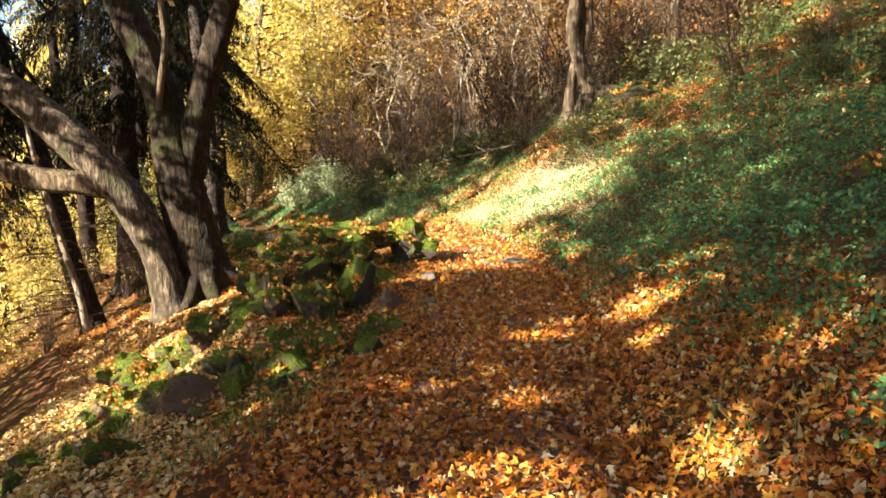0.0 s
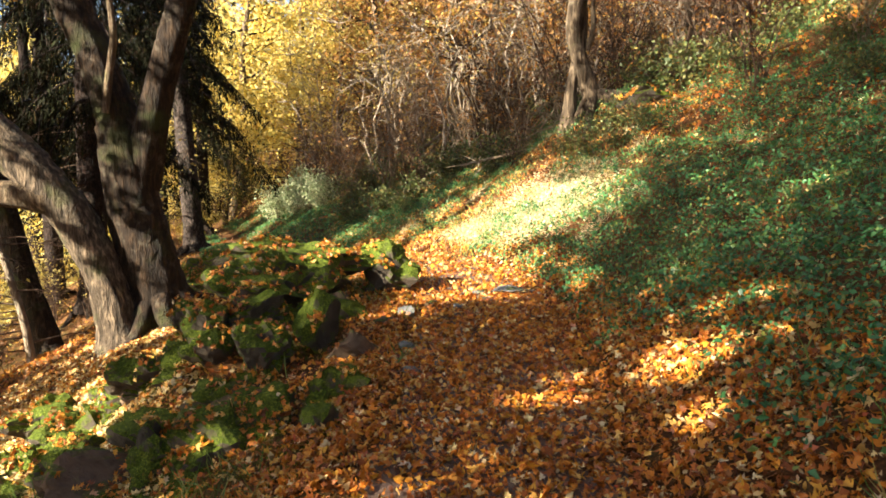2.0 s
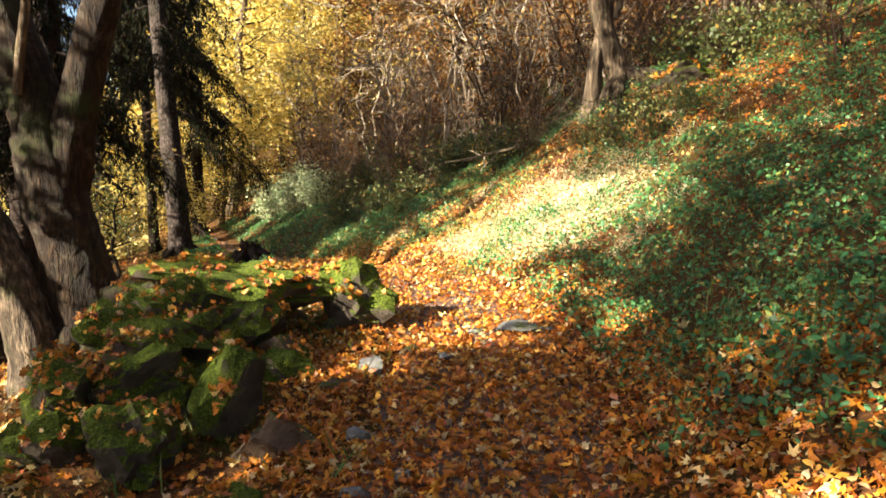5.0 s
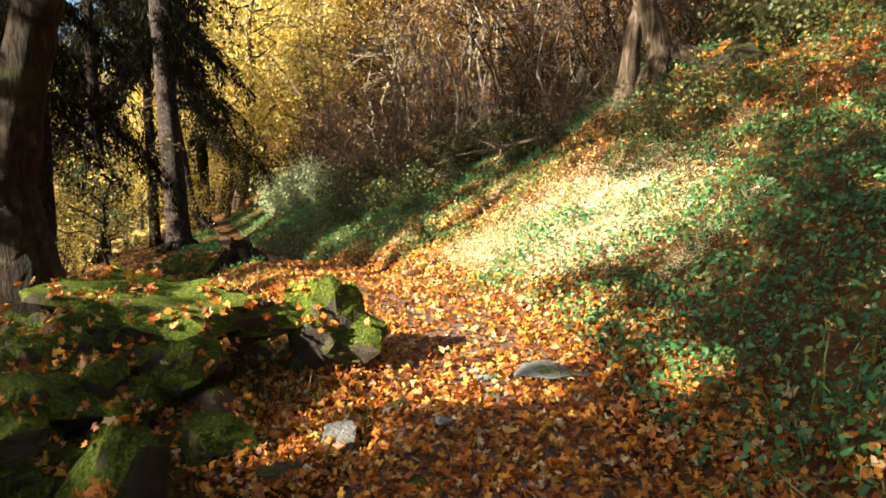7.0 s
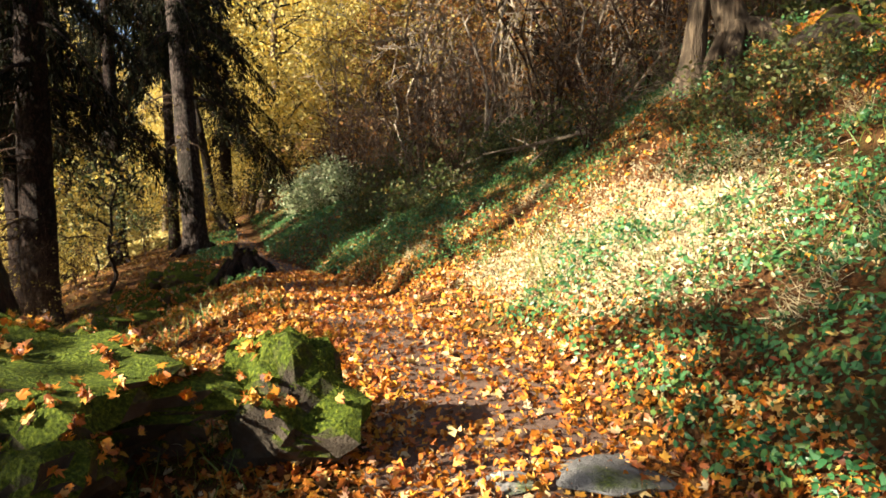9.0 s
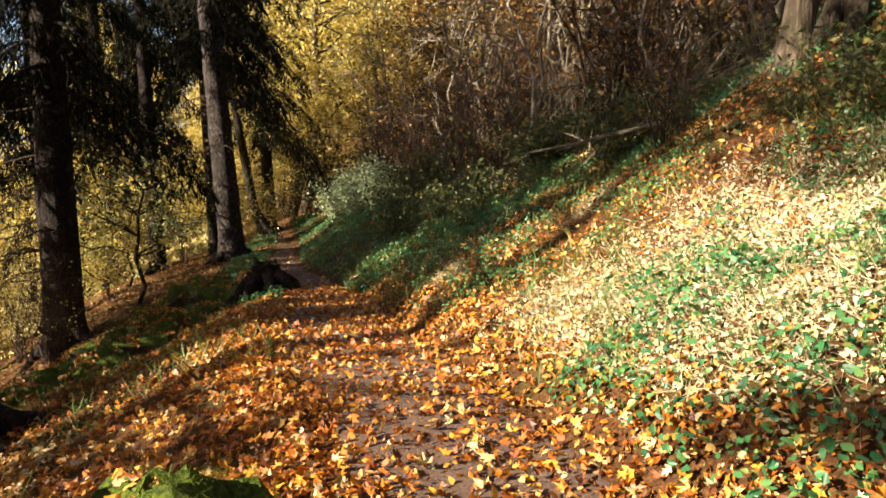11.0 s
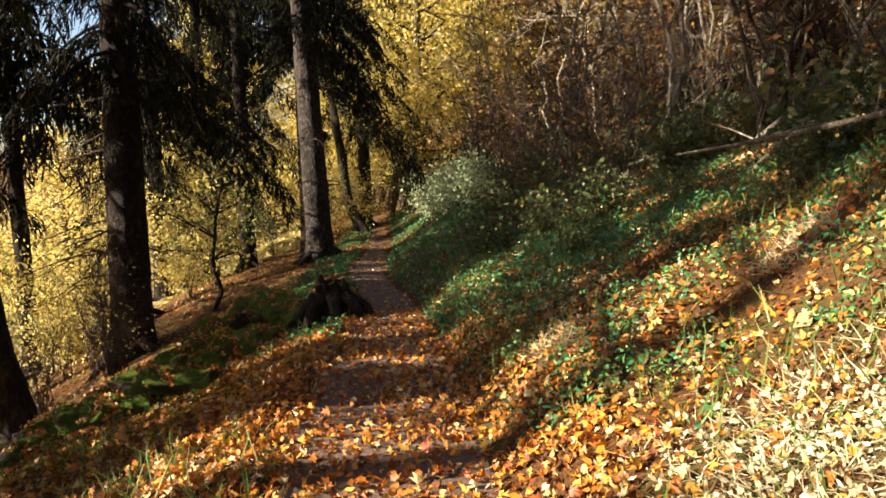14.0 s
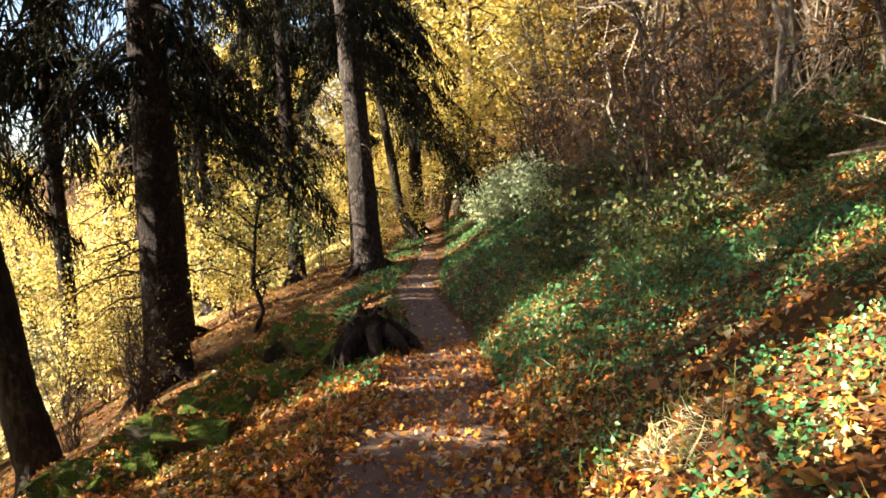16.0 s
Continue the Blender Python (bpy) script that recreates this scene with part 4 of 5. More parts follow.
spruce(-9.98, 30.3, 22, 0.40, 102, "tall spruce with a sun-dappled bole at the path's edge", first=5.6, reach=3.4, lean=(-0.04, 0), dead=16, bark=SUNSPRUCE)
spruce(-15.0, 51.0, 22, 0.42, 103, "far spruce beside the path", first=5.0, reach=3.5, lean=(-0.02, 0), dead=10)
spruce(-13.6, 26.2, 20, 0.30, 104, "dark spruce with low hanging boughs", first=6.4, reach=3.4, dead=10)
spruce(-15.5, 21.0, 19, 0.32, 105, "dark spruce down the slope", first=6.8, reach=3.2, dead=12, n=26)
spruce(-13.2, 41.5, 20, 0.30, 106, "dark spruce with hanging boughs", first=5.0, reach=3.2, dead=10)
spruce(-17.5, 32.0, 20, 0.30, 108, "dark spruce down the slope", first=4.0, reach=3.4, dead=6)
# out of sight, added for shade from the left
spruce(-18.0, -2.0, 18, 0.30, 109, "dark spruce down the slope", first=6.0, reach=3.6, dead=6)

spruce(-14.0, 32.4, 20, 0.28, 110, "dark spruce with hanging boughs", first=5.0, reach=3.2, dead=12)
spruce(-19.0, 37.0, 24, 0.3, 111, "dark spruce with hanging boughs in the valley", first=6.0, reach=3.6, dead=4, n=44)
# extra spruces, added so that their high unseen crowns shade the hillside
for q, (x, y) in enumerate([(-13.4, 16.6), (-16.5, 25.2), (-13.2, 35.4), (-16.5, 13.0)]):
    spruce(x, y, 25, 0.22, 120 + q, "tall dark spruce with a bare lower bole, added to shade the hillside", first=8.5, reach=3.3, dead=5, n=60, dense=300, card=(0.4, 0.8))

# the leaning trunk below the path
lean_tree = root("leaning_tree", pose(-9.9, 19.0, gz(-9.9, 19.0) - 0.1))
limb("trunk", [(0.05, 0, -0.1), (0, 0, 0.4), (-0.35, 0, 1.6), (-0.8, 0.1, 3.4), (-1.5, 0.2, 6.2), (-2.4, 0.2, 9.5), (-3.3, 0.2, 12.5)], [0.5, 0.34, 0.29, 0.27, 0.22, 0.14, 0.05], lean_tree, BARK, 16, 0.08, 70, 0.15)
limb("root", [(0.1, -0.1, 0.35), (0.5, -0.3, 0.12), (1.2, -0.4, 0.12)], [0.2, 0.14, 0.04], lean_tree, BARK, 8, 0.1, 71, 0.1)
rg = np.random.default_rng(6)
pp_ = rg.normal(size=(3500, 3)) * np.array([1.5, 1.8, 1.3]) + np.array([-3.4, 0.2, 12.0])
part("crown", foliage(pp_, (0.1, 0.2), "card", YELLOW, rg), lean_tree, "yellow autumn leaves")
tagged(lean_tree, "dark trunk leaning out over the valley", "tree")

# the curved tree far along the path
bent = root("bent_tree", pose(-11.9, 38.5, gz(-11.9, 38.5)))
limb("trunk", [(0, 0, -0.15), (-0.35, 0, 0.45), (-0.85, 0, 1.4), (-1.05, 0, 3.2), (-1.5, 0, 6.2), (-1.8, 0, 9.5)], [0.34, 0.26, 0.22, 0.2, 0.15, 0.04], bent, BARK, 12, 0.08, 72, 0.2)
pp_ = rg.normal(size=(3000, 3)) * np.array([1.8, 1.8, 1.7]) + np.array([-1.7, 0, 8.5])
part("crown", foliage(pp_, (0.12, 0.24), "card", YELLOW, rg), bent, "yellow autumn leaves")
tagged(bent, "dark bent tree beside the far path", "tree")

# the stump
stump = root("tree_stump", pose(-4.1, 19.1, gz(-4.1, 19.1)))
limb("body", [(0, 0, -0.2), (0, 0, 0.1), (0.02, 0, 0.35), (0.05, 0, 0.55)], [0.40, 0.29, 0.24, 0.19], stump, SPRUCEBARK, 22, 0.34, 73, 0.05)
for q, a in enumerate([-60, -20, 15, 60, 130, 200, 250]):
    c, s = math.cos(radians(a)), math.sin(radians(a))
    L = 0.58 if q < 4 else 0.45
    limb("root", [(0.2 * c, 0.2 * s, 0.35), (0.5 * c, 0.5 * s, 0.15 + gz(-4.1 + 0.5 * c, 19.1 + 0.5 * s) - gz(-4.1, 19.1)), (L * c, L * s, gz(-4.1 + L * c, 19.1 + L * s) - gz(-4.1, 19.1) - 0.04)], [0.10, 0.075, 0.025], stump, SPRUCEBARK, 8, 0.15, 80 + q, 0.08)
for q, (a, h, r) in enumerate([(20, 0.62, 0.07), (100, 0.58, 0.08), (170, 0.65, 0.07), (250, 0.57, 0.09), (310, 0.61, 0.07)]):
    c, s_ = math.cos(radians(a)), math.sin(radians(a))
    limb("splinter", [(0.13 * c, 0.13 * s_, 0.42), (0.15 * c, 0.15 * s_, 0.5 * (0.42 + h)), (0.18 * c, 0.17 * s_, h)], [r, r * 0.8, 0.012], stump, SPRUCEBARK, 7, 0.2, 95 + q, 0.06)
mm = moss_tufts(stump.children[0].data, 1800, 5)
if mm:
    part("moss", mm, stump, "green moss on top")
tagged(stump, "dark rotting tree stump with spreading roots at the path's edge", "stump")


# ---- saplings, shrubs and background trees ----
def branching(rr, h, stems, spread, r0, twigs=6, sub=3):
    """Thin bare stems with twigs; returns tubes and the twig tips."""
    out, tips = [], []
    for s in range(stems):
        a, lean = rr.uniform(0, 6.28), rr.uniform(0.1, 1.0) * spread
        L = h * rr.uniform(0.6, 1.1)
        t = np.linspace(0, 1, 7)
        o = rr.normal(size=2) * 0.12 * spread
        pts = np.stack([o[0] + np.cos(a) * lean * L * t ** 1.4, o[1] + np.sin(a) * lean * L * t ** 1.4, L * t - 0.1], 1) + np.r_[np.zeros((1, 3)), rr.normal(size=(6, 3)) * 0.035 * L]
        out.append(tube(pts, r0 * np.linspace(1, 0.25, 7), 5))
        for w in range(twigs):
            k = rr.integers(2, 7)
            b = rr.uniform(0, 6.28)
            l2 = L * rr.uniform(0.15, 0.4)
            d = np.array([np.cos(b), np.sin(b), rr.uniform(0.0, 0.9)]) * l2
            mid = pts[k] + d * 0.5 + rr.normal(size=3) * 0.06 * l2
            e = pts[k] + d
            out.append(tube(np.array([pts[k], mid, e]), r0 * np.array([0.4, 0.28, 0.12]), 4))
            tips += [mid, e]
            for _ in range(sub):
                g = mid + (e - mid) * rr.random() + rr.normal(size=3) * 0.25 * l2
                out.append(tube(np.array([mid, 0.5 * (mid + g) + rr.normal(size=3) * 0.02, g]), r0 * np.array([0.2, 0.15, 0.08]), 3))
                tips.append(g)
    return out, np.array(tips)


def shrub(name, seed, h, stems, spread, r0, leaves, size, material, bark, label, category, group, twigs=6, sub=3, jitter=0.12):
    rr = np.random.default_rng(seed)
    ob = root(name, pose(0, 0, -200))
    wood, tips = branching(rr, h, stems, spread, r0, twigs, sub)
    v, f = join(wood)
    tagged(part("brushwood", mesh_of("brushwood", v, f, bark, True), ob), kind="stuff")
    if leaves:
        p = tips[rr.integers(0, len(tips), leaves)] + rr.normal(size=(leaves, 3)) * jitter
        part("foliage", foliage(p, size, "card", material, rr, name="foliage"), ob)
    return tagged(ob, label, category, group)


def broadleaf(name, seed, h, r, crown, leaves, size, material, label, group, first=0.25):
    """A tapered trunk, spreading limbs and a loose crown."""
    rr = np.random.default_rng(seed)
    ob = root(name, pose(0, 0, -200))
    lean = rr.normal(size=2) * 0.05
    tp = np.array([(lean[0] * q, lean[1] * q, q) for q in np.linspace(-0.3, h * 0.9, 9)]) + rr.normal(size=(9, 3)) * 0.08
    limb("trunk", tp, r * np.linspace(1.25, 0.15, 9), ob, PALEBARK if seed % 2 else BARK, 9, 0.06, seed, 0.4)
    wood, tips = [], []
    for q in range(26):
        k = first + (0.95 - first) * q / 26
        o = np.array([np.interp(k * 8, range(9), tp[:, c]) for c in range(3)])
        a, L = rr.uniform(0, 6.28), crown * (1.15 - k * 0.7) * rr.uniform(0.7, 1.15)
        t = np.linspace(0, 1, 6)
        pts = o + np.stack([np.cos(a) * L * t, np.sin(a) * L * t, L * (0.55 * t - 0.2 * t ** 2)], 1) + np.r_[np.zeros((1, 3)), rr.normal(size=(5, 3)) * 0.08 * L]
        wood.append(tube(pts, r * 0.28 * np.linspace(1, 0.15, 6), 4))
        for w in range(6):
            i = rr.integers(2, 6)
            e = pts[i] + rr.normal(size=3) * L * 0.22
            wood.append(tube(np.array([pts[i], 0.5 * (pts[i] + e) + rr.normal(size=3) * 0.05, e]), r * np.array([0.08, 0.06, 0.02]), 3))
            tips += [e, 0.5 * (pts[i] + e)]
        tips += list(pts[2:])
    v, f = join(wood)
    tagged(part("branchwork", mesh_of("branchwork", v, f, BARK), ob), kind="stuff")
    tips = np.array(tips)
    p = tips[rr.integers(0, len(tips), leaves)] + rr.normal(size=(leaves, 3)) * np.array([0.32, 0.32, 0.2]) * crown / 3
    part("crown", foliage(p, size, "card", material, rr), ob)
    return tagged(ob, label, "tree", group)


def plant(proto, x, y, turn=0.0, scale=1.0, sink=0.0, made={}):
    """The first call moves the thing itself, the next ones copy it."""
    m = pose(x, y, gz(x, y) - sink, 0, 0, turn) @ Matrix.Scale(scale, 4)
    if proto.name not in made:
        made[proto.name] = 1
        proto.matrix_basis = m
        return proto
    ob = copy_thing(proto, Matrix.Identity(4))
    ob.matrix_basis = m
    return ob


PR = np.random.default_rng(12)
G1, G2, G3 = "yellow trees in the background", "shrubs on the hillside", "shrubs below the path"
gold = [broadleaf("autumn_tree", 201 + k, 11 + k, 0.17, 3.4, 7500, (0.09, 0.20), (YELLOW, OCHRE, OCHRE)[k], ("golden yellow autumn tree", "ochre and olive autumn tree", "ochre and brown autumn tree")[k], G1, 0.15) for k in range(3)]
rust = [broadleaf("autumn_tree", 211 + k, 10 + k, 0.13, 2.8, 3800, (0.08, 0.17), RUSSET, "half-bare russet autumn tree with a pale trunk", G1, 0.2) for k in range(3)]
gold_at = [(-13, 44), (-9, 47), (-6, 44), (-18, 40), (-20, 47), (-4, 50), (-12, 58), (-22, 56), (-2, 58), (-17, 66), (-8, 68), (2, 66), (-26, 36), (-29, 30), (-30, 44), (-20, 36), (-33, 20), (-36, 34), (-34, 54), (-30, 66), (-42, 26), (-42, 44), (-9, 80), (6, 78), (-24, 80), (-40, 70), (-19, 62), (-14, 74), (-21, 72), (-27, 58), (-16, 50), (-10, 62), (-12.5, 47), (-17.5, 57), (-27, 49), (-33, 56), (-9.5, 52), (-14.5, 54), (-7, 60), (-20, 69), (-3, 64), (-24, 62), (-36, 60), (-42, 56)]
for q, (x, y) in enumerate(gold_at):
    plant(gold[0] if x < -8 and (q % 3 != 2 or q > 31) else gold[1 + q % 2], x + PR.normal() * 0.5, y + PR.normal() * 0.5, PR.uniform(0, 360), PR.uniform(0.85, 1.35) if q < 32 else 1.8)
for q in range(46):
    x, y = PR.uniform(-6, 22), PR.uniform(24, 60)
    if x - float(path_x(y)) < 5.0:
        x += 7
    plant(rust[q % 3], x, y, PR.uniform(0, 360), PR.uniform(0.7, 1.3))
for x, y in [(6.5, 19), (9, 17), (8, 22), (11, 20), (5, 25), (9, 27), (12, 14), (10, 11), (13, 8), (8.5, 13.5), (14, 17), (4.2, 22.5)]:
    plant(rust[int(PR.integers(3))], x, y, PR.uniform(0, 360), PR.uniform(0.6, 1.0))
bare = [shrub("bare_shrub", 301 + k, 2.7, 8, 0.6, 0.024, 170, (0.06, 0.12), RUSSET, TWIG if k % 2 else DEADWOOD, "tangle of bare brown twigs with a few dry leaves", "shrub", G2, 7, 2) for k in range(4)]
n = 0
while n < 140:
    x, y = PR.uniform(-7, 12), 15.0 + 31 * PR.random() ** 1.5
    d = x - float(path_x(y)) - 0.5
    if d < 2.8 or d > 13 or (y < 18 and math.hypot(x - 3, y - 14.5) < 1.2):
        continue
    plant(bare[n % 4], x, y, PR.uniform(0, 360), PR.uniform(0.6, 1.35) * (0.45 if d < 4.5 and y < 19 else 1.0))
    n += 1
n = 0
while n < 34:
    x, y = PR.uniform(4.6, 13), PR.uniform(8.5, 19)
    if x - float(path_x(y)) < 5.4 or math.hypot(x - 3.5, y - 14.5) < 1.4:
        continue
    plant(bare[n % 4], x, y, PR.uniform(0, 360), PR.uniform(0.4, 0.9))
    n += 1
low = [shrub("bramble_bush", 321 + k, 0.8, 12, 1.0, 0.008, 700, (0.05, 0.10), OLIVE, TWIG, "low olive bramble bush with arching stems", "shrub", G2, 6, 3, 0.10) for k in range(2)]
n = 0
while n < 60:
    x, y = PR.uniform(-9, 9), PR.uniform(13.5, 42)
    d = x - float(path_x(y)) - 0.5
    if d < 1.2 or d > 9 or (y < 17 and d < 3.4):
        continue
    plant(low[n % 2], x, y, PR.uniform(0, 360), PR.uniform(0.6, 1.2))
    n += 1
for q, (x, y) in enumerate([(5.6, 13.6), (5.8, 10.6), (6.4, 12.2), (6.0, 9.2), (7.2, 10.6), (4.4, 15.4), (5.6, 15.2), (6.6, 14.2), (7.4, 13.0), (2.0, 16.4), (3.4, 16.4), (7.0, 8.0), (8.2, 11.5), (1.6, 16.8), (5.0, 17.0)]):
    plant(low[q % 2], x, y, PR.uniform(0, 360), PR.uniform(0.6, 1.1))
tuft = shrub("bramble_bush", 325, 0.5, 12, 1.1, 0.006, 520, (0.035, 0.075), OLIVE, TWIG, "small dark bramble clump at the foot of a tree", "shrub", G2, 6, 3, 0.07)
for x, y, k in [(2.75, 13.35, 0.9), (3.05, 13.0, 1.0), (3.35, 13.45, 0.9), (2.4, 13.9, 0.7), (2.95, 13.75, 0.8), (3.7, 13.2, 0.8), (1.9, 15.2, 0.6), (1.3, 16.6, 0.7), (0.4, 17.8, 0.8), (2.3, 15.9, 0.7)]:
    plant(tuft, x, y, PR.uniform(0, 360), k)
slim = [shrub("slender_tree", 371 + k, 6.5, 2, 0.28, 0.05, 160, (0.07, 0.13), (OCHRE, RUSSET, YELLOW)[k], (PALESTEM, DEADWOOD, PALESTEM)[k], "slender bare tree with pale leaning stems", "tree", G2, 11, 2, 0.25) for k in range(3)]
n = 0
while n < 42:
    x, y = PR.uniform(-6, 11), PR.uniform(16.5, 36)
    d = x - float(path_x(y)) - 0.5
    if d < 3.2 or d > 11:
        continue
    plant(slim[n % 3], x, y, PR.uniform(0, 360), PR.uniform(0.6, 1.15))
    n += 1
silver = shrub("grey_green_bush", 331, 1.3, 12, 0.8, 0.01, 1500, (0.06, 0.13), SILVER, TWIG, "pale grey-green leafy bush in sunlight beside the path", "shrub", G2, 7, 3, 0.16)
for x, y, s in [(-7.0, 33.0, 1.0), (-6.0, 31.5, 1.1), (-7.6, 35.0, 0.9), (-5.0, 30.0, 1.0), (-6.4, 36.0, 1.2), (-8.0, 37.5, 0.9), (-4.4, 28.4, 0.9)]:
    plant(silver, x, y, PR.uniform(0, 360), s)
valley = [shrub("yellow_bush", 341 + k, 3.0, 8, 0.5, 0.016, 1500, (0.07, 0.14), YELLOW if k else OLIVE, TWIG, "yellow-leaved bush with thin upright stems" if k else "olive green bush below the path", "shrub", G3, 8, 3, 0.2) for k in range(3)]
for q, (x, y) in enumerate([(-13.8, 29.5), (-12.2, 26.6), (-14.5, 24.0), (-13.0, 32.6), (-11.9, 35.2), (-15.2, 20.5), (-13.6, 18.6), (-12.4, 17.2), (-16.5, 26.5), (-17.5, 23.0), (-12.8, 22.8), (-16, 30.5), (-18.5, 19.5), (-12.6, 40.5), (-14.5, 43), (-11.0, 42), (-18, 36), (-20, 29), (-15.5, 15.5), (-20.5, 16.5), (-10.5, 15.2), (-12.0, 12.8), (-14, 11)]):
    plant(valley[q % 3], x, y, PR.uniform(0, 360), PR.uniform(0.8, 1.3))
n = 0
while n < 30:
    x, y = PR.uniform(-44, -15.5), PR.uniform(14, 62)
    if -x < 0.42 * y:
        continue
    plant(valley[1 + n % 2], x, y, PR.uniform(0, 360), PR.uniform(1.1, 1.9))
    n += 1
p, nn = on_ground(60000, -60, -15, 8, 75, lambda x, y: -x > 0.38 * y)
v, f = scatter(p, nn, RNG.normal(size=(len(p), 3)), RNG.uniform(0.15, 0.5, len(p)), "card", RNG, 0.8)
tagged(new("meadow_grass", mesh_of("meadow_grass", v, f, STRAW)), "pale sunlit straw-yellow meadow grass in the valley", "grass", kind="stuff")
thicket = shrub("thin_shrub", 351, 2.6, 22, 0.35, 0.011, 40, (0.05, 0.09), YELLOW, TWIG, "thicket of thin brown upright stems", "shrub", G3, 5, 2)
for x, y in [(-9.2, 20.4), (-9.9, 21.2), (-8.7, 19.9), (-11.2, 20.6), (-9.6, 16.2), (-11.8, 22.6)]:
    plant(thicket, x, y, PR.uniform(0, 360), PR.uniform(0.9, 1.2))
sapling = shrub("sapling", 361, 4.2, 1, 0.25, 0.055, 420, (0.07, 0.14), YELLOW, BARK, "slender dark sapling with yellow leaves", "sapling", G3, 12, 3, 0.2)
for x, y, s in [(-12.6, 28.4, 1.0), (-9.7, 24.3, 1.25), (-12.2, 16.6, 1.0)]:
    plant(sapling, x, y, PR.uniform(0, 360), s)

# unseen trees added on the valley side, whose crowns shade the path
for q, (x, y, h) in enumerate([(-11.5, -8.4, 17), (-12.5, -4.2, 19), (-11.0, 0.4, 19), (-13.0, 5.9, 21), (-12.6, 10.6, 18), (-20, -9, 19), (-20, -5.6, 20)]):
    rr = np.random.default_rng(400 + q)
    zb = gz(x, y)
    tree = root("shade_tree", pose(x, y, zb))
    limb("trunk", [(0, 0, -0.3), (0.1, 0, 2), (0, 0.1, 5), (0.2, 0, h * 0.8), (0.2, 0, h)], [0.4, 0.3, 0.25, 0.12, 0.03], tree, BARK, 12, 0.08, q, 0.3)
    arms = []
    for w in range(12):
        a, z0, L = rr.uniform(0, 6.28), rr.uniform(3, h * 0.8), rr.uniform(1.5, 3)
        arms.append(tube(np.array([(0.05, 0, z0), (math.cos(a) * L * 0.5, math.sin(a) * L * 0.5, z0 + L * 0.3), (math.cos(a) * L, math.sin(a) * L, z0 + L * 0.45)]), [0.09, 0.06, 0.02], 5))
    v, f = join(arms)
    tagged(part("branchwork", mesh_of("branchwork", v, f, BARK), tree), kind="stuff")
    cl = np.stack([rr.normal(size=480) * 1.7, rr.normal(size=480) * 1.7, rr.uniform(2.4, h, 480)], 1)
    cl[:, :2] *= np.interp(cl[:, 2], [2, 6, h * 0.7, h], [0.6, 1.1, 1.1, 0.5])[:, None]
    pts = np.repeat(cl, 36, 0) + rr.normal(size=(480 * 36, 3)) * 0.5
    pts = pts[~lets_sun(pts + np.array([x, y, zb]), rr)]
    part("crown", foliage(pts, (0.14, 0.28), "card", RUSSET, rr), tree, "russet and yellow autumn leaves")
    tagged(tree, "unseen broad-crowned autumn tree added to shade the path", "tree", "shade trees below the path")

# fallen branches
def fallen(name, pts, r, label, twigs=3, seed=1):
    rr = np.random.default_rng(seed)
    pts = [(x, y, gz(x, y) + dz) for x, y, dz in pts]
    o = Vector(pts[0])
    ob = root(name, pose(*o))
    loc = np.array(pts) - np.array(o)
    v, f = tube(loc, np.linspace(r, r * 0.4, len(loc)), 8, 0.08, seed, 0.12)
    part("stem", mesh_of("stem", v, f, DEADWOOD, True), ob)
    for _ in range(twigs):
        k = rr.uniform(0.3, 0.95)
        i = int(k * (len(loc) - 1))
        e = loc[i] + rr.normal(size=3) * 0.35 + np.array([0, 0, 0.2])
        v, f = tube(np.array([loc[i], 0.5 * (loc[i] + e) + rr.normal(size=3) * 0.03, e]), [r * 0.4, r * 0.3, r * 0.12], 5)
        part("twig", mesh_of("twig", v, f, DEADWOOD, True), ob)
    return tagged(ob, label, "branch", "fallen branches on the slope")


fallen("fallen_branch", [(-0.2, 21.2, 0.25), (0.8, 20.8, 0.3), (2.0, 20.2, 0.25)], 0.026, "long pale fallen branch lying across the brush", 3, 1)
fallen("fallen_branch", [(1.2, 18.4, 0.2), (2.2, 19.0, 0.6), (3.4, 19.8, 0.9)], 0.028, "bare dead branch leaning through the brush", 5, 2)
fallen("fallen_branch", [(-0.8, 26.0, 0.3), (1.5, 25.2, 0.9), (3.6, 24.6, 1.2)], 0.07, "dead branch leaning through the brush", 5, 3)
fallen("fallen_branch", [(1.9, 16.2, 0.1), (2.1, 16.4, 0.45), (2.2, 16.6, 0.9)], 0.015, "thin dead branch standing in the brush", 4, 4)

fb = np.random.default_rng(55)
n = 0
while n < 22:
    x, y = fb.uniform(-3, 6), fb.uniform(15.2, 26)
    d = x - float(path_x(y)) - 0.5
    if d < 3.0 or d > 7 or math.hypot(x - 3, y - 14.5) < 1.3:
        continue
    a, L = fb.uniform(-0.7, 0.7) + (math.pi if fb.random() < 0.4 else 0), fb.uniform(1.2, 3.2)
    rise = fb.uniform(0.1, 0.9)
    fallen("fallen_branch", [(x, y, 0.05), (x + 0.35 * L * math.cos(a), y + 0.35 * L * math.sin(a), 0.15 + 0.3 * rise), (x + 0.7 * L * math.cos(a), y + 0.7 * L * math.sin(a), 0.1 + 0.8 * rise), (x + L * math.cos(a), y + L * math.sin(a), 0.1 + rise)], fb.uniform(0.014, 0.034), "thin pale dead branch lying in the brush" if rise < 0.4 else "thin dead branch leaning through the brush", 4, 60 + n)
    n += 1

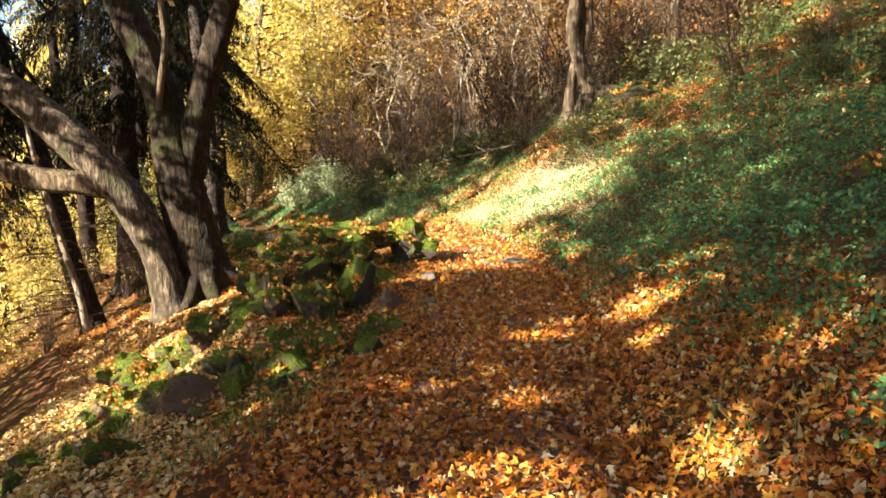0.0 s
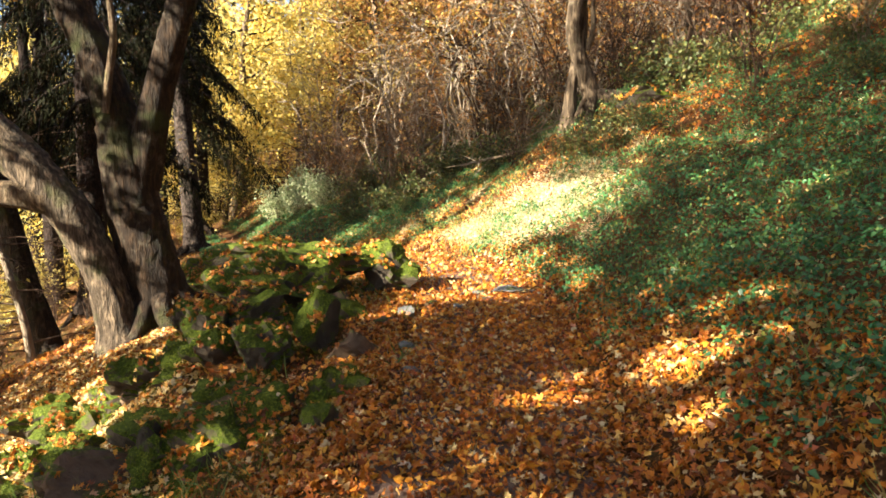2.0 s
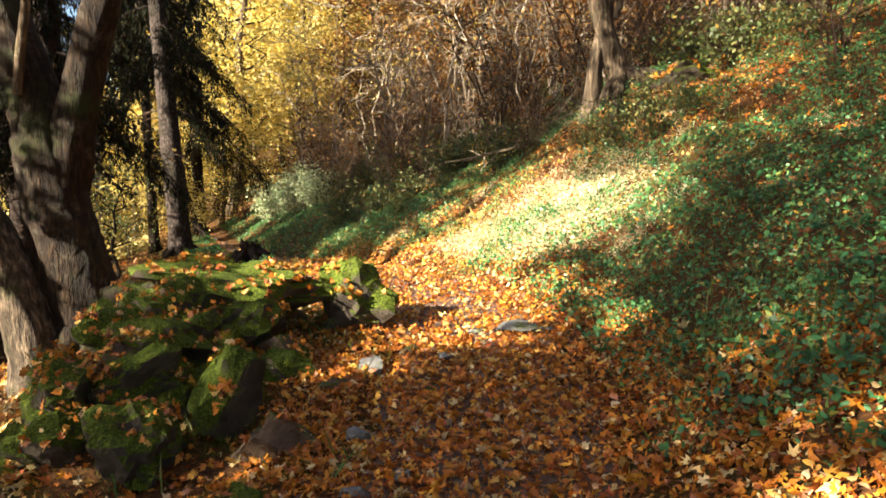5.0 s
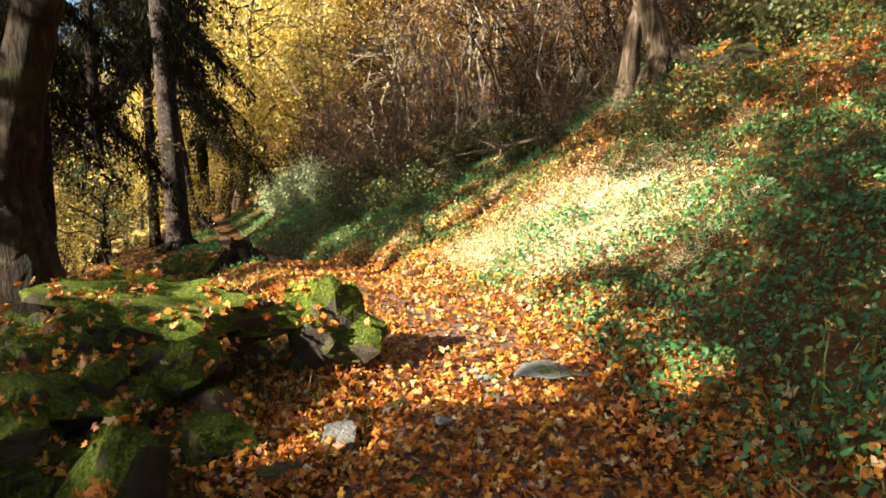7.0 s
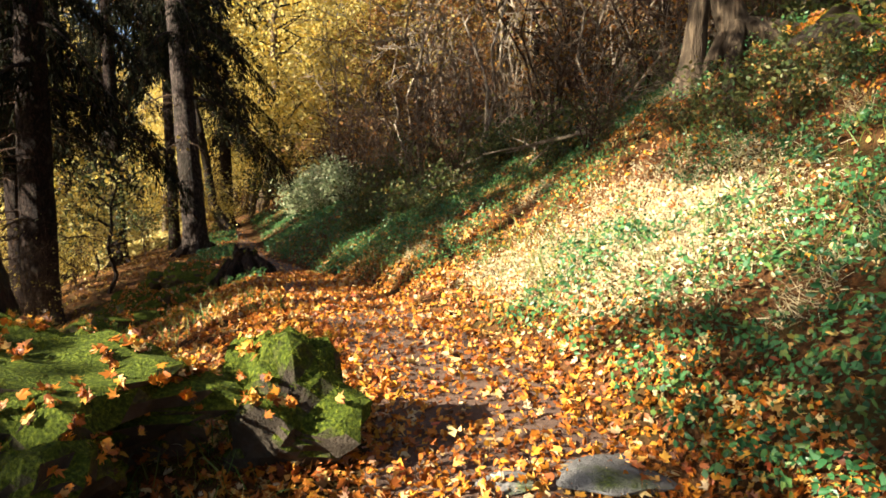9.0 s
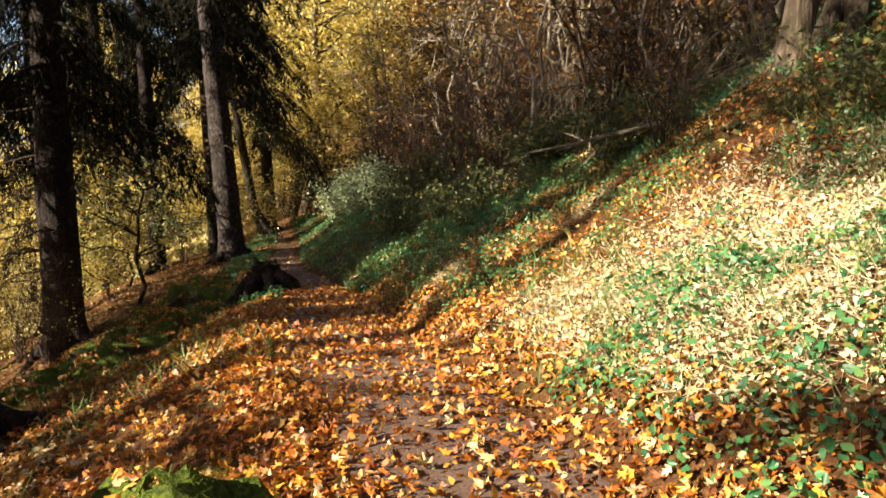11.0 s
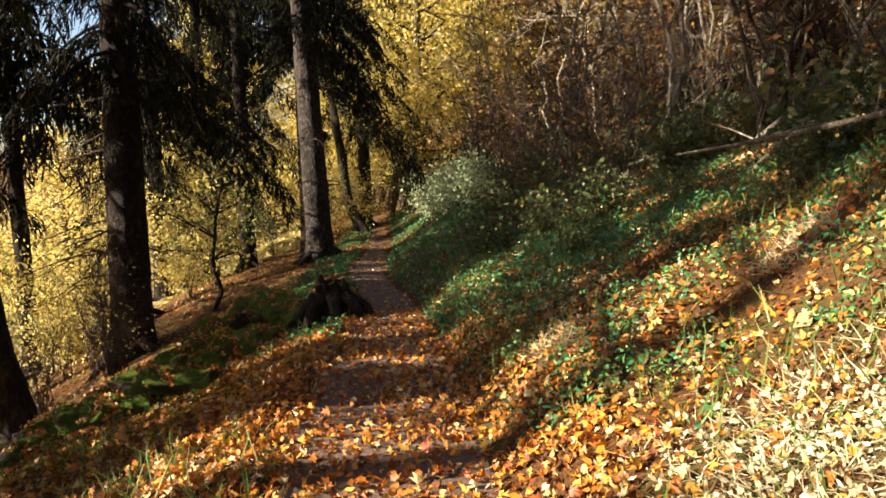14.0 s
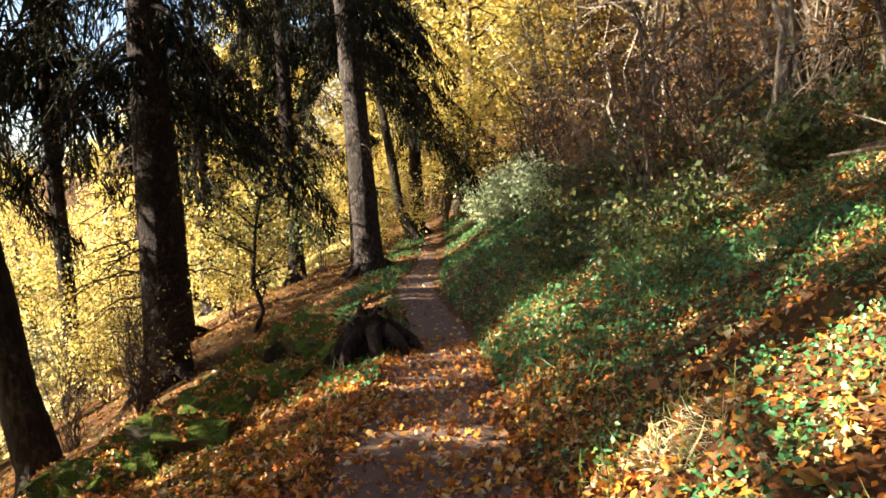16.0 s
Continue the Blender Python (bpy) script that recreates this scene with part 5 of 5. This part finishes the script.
# unseen tall trees added on the hillside and behind, whose crowns block sky light
for q, (x, y, hh) in enumerate([(8.0, 2.5, 13), (9.5, 8.0, 13), (11.5, 13.0, 13), (7.0, -4.0, 13), (-6.5, -5.0, 13), (0.5, -9.0, 14), (14, 5, 13)]):
    rr = np.random.default_rng(600 + q)
    zb = gz(x, y)
    tree = root("overhead_tree", pose(x, y, zb))
    limb("trunk", [(0, 0, -0.3), (0.1, 0, 2), (0, 0.1, 6), (-0.4, 0, hh * 0.8), (-0.6, 0, hh)], [0.36, 0.27, 0.22, 0.12, 0.03], tree, BARK, 12, 0.08, q, 0.3)
    arms = []
    for w in range(16):
        a, z0, L = rr.uniform(0, 6.28), rr.uniform(6, hh * 0.85), rr.uniform(2.5, 4.5)
        arms.append(tube(np.array([(0, 0, z0), (math.cos(a) * L * 0.5, math.sin(a) * L * 0.5, z0 + L * 0.25), (math.cos(a) * L, math.sin(a) * L, z0 + L * 0.3)]), [0.09, 0.06, 0.02], 5))
    v, f = join(arms)
    tagged(part("branchwork", mesh_of("branchwork", v, f, BARK), tree), kind="stuff")
    cl = np.stack([rr.normal(size=420) * 2.6, rr.normal(size=420) * 2.6, rr.uniform(7.0, hh, 420)], 1)
    pts = np.repeat(cl, 24, 0) + rr.normal(size=(420 * 24, 3)) * 0.5
    pts = pts[~lets_sun(pts + np.array([x, y, zb]), rr)]
    part("crown", foliage(pts, (0.16, 0.32), "card", RUSSET, rr), tree, "russet autumn leaves")
    tagged(tree, "unseen tall autumn tree added to keep sky light off the path", "tree", "tall trees on the hillside")

# a slim dead spruce with bare level branches
dead = root("dead_spruce", pose(-7.9, 14.9, gz(-7.9, 14.9)))
limb("trunk", [(0, 0, -0.2), (-0.1, 0, 0.8), (-0.5, 0.1, 2.2), (-0.9, 0.1, 3.8), (-1.3, 0.2, 6.0)], [0.09, 0.075, 0.065, 0.055, 0.02], dead, DEADWOOD, 8, 0.06, 91, 0.15)
rr = np.random.default_rng(92)
for q in range(26):
    z0, a, L = 0.3 + q * 0.13, rr.uniform(0, 6.28), rr.uniform(0.8, 1.9)
    o = np.array([-0.24 * z0, 0.03 * z0, z0])
    d3 = np.array([math.cos(a), math.sin(a), 0])
    tw = [tube(np.array([o, o + d3 * L * 0.5 + [0, 0, 0.03], o + d3 * L + [0, 0, -0.12]]), [0.02, 0.014, 0.005], 5)]
    for w in range(5):
        s0 = o + d3 * L * rr.uniform(0.3, 0.95)
        e = s0 + np.array([rr.normal() * 0.25, rr.normal() * 0.25, -rr.uniform(0.02, 0.2)])
        tw.append(tube(np.array([s0, 0.5 * (s0 + e) + rr.normal(size=3) * 0.02, e]), [0.007, 0.005, 0.003], 3))
    v, f = join(tw)
    part("branch", mesh_of("branch", v, f, TWIG), dead)
tagged(dead, "slim dead spruce with level bare branches", "tree")

# single large leaves that lie on top
pieces = []
for k in range(6):
    v, f = scatter(np.zeros((1, 3)), np.array([[0, 0, 1.0]]), np.array([[1.0, 0, 0]]), [1.0], "maple", np.random.default_rng(700 + k))
    pieces.append(mesh_of("leaf", v, f, (LITTER, PALE, PALE)[k % 3]))
rr = np.random.default_rng(710)
n = 0
while n < 280:
    x, y = rr.uniform(-3.2, 3.4), rr.uniform(2.2, 15.5)
    if abs(x - float(path_x(y))) > 2.6:
        continue
    leaf = new("leaf", pieces[n % 6])
    leaf.parent = ground
    up = Vector(ground_normal(np.array([x]), np.array([y]))[0]) + Vector(rr.normal(size=3)) * 0.18
    leaf.matrix_basis = Matrix.Translation((x, y, gz(x, y) + 0.045)) @ up.to_track_quat("Z", "Y").to_matrix().to_4x4() @ pose(0, 0, 0, 0, 0, rr.uniform(0, 360)) @ Matrix.Scale(rr.uniform(0.045, 0.08), 4)
    n += 1
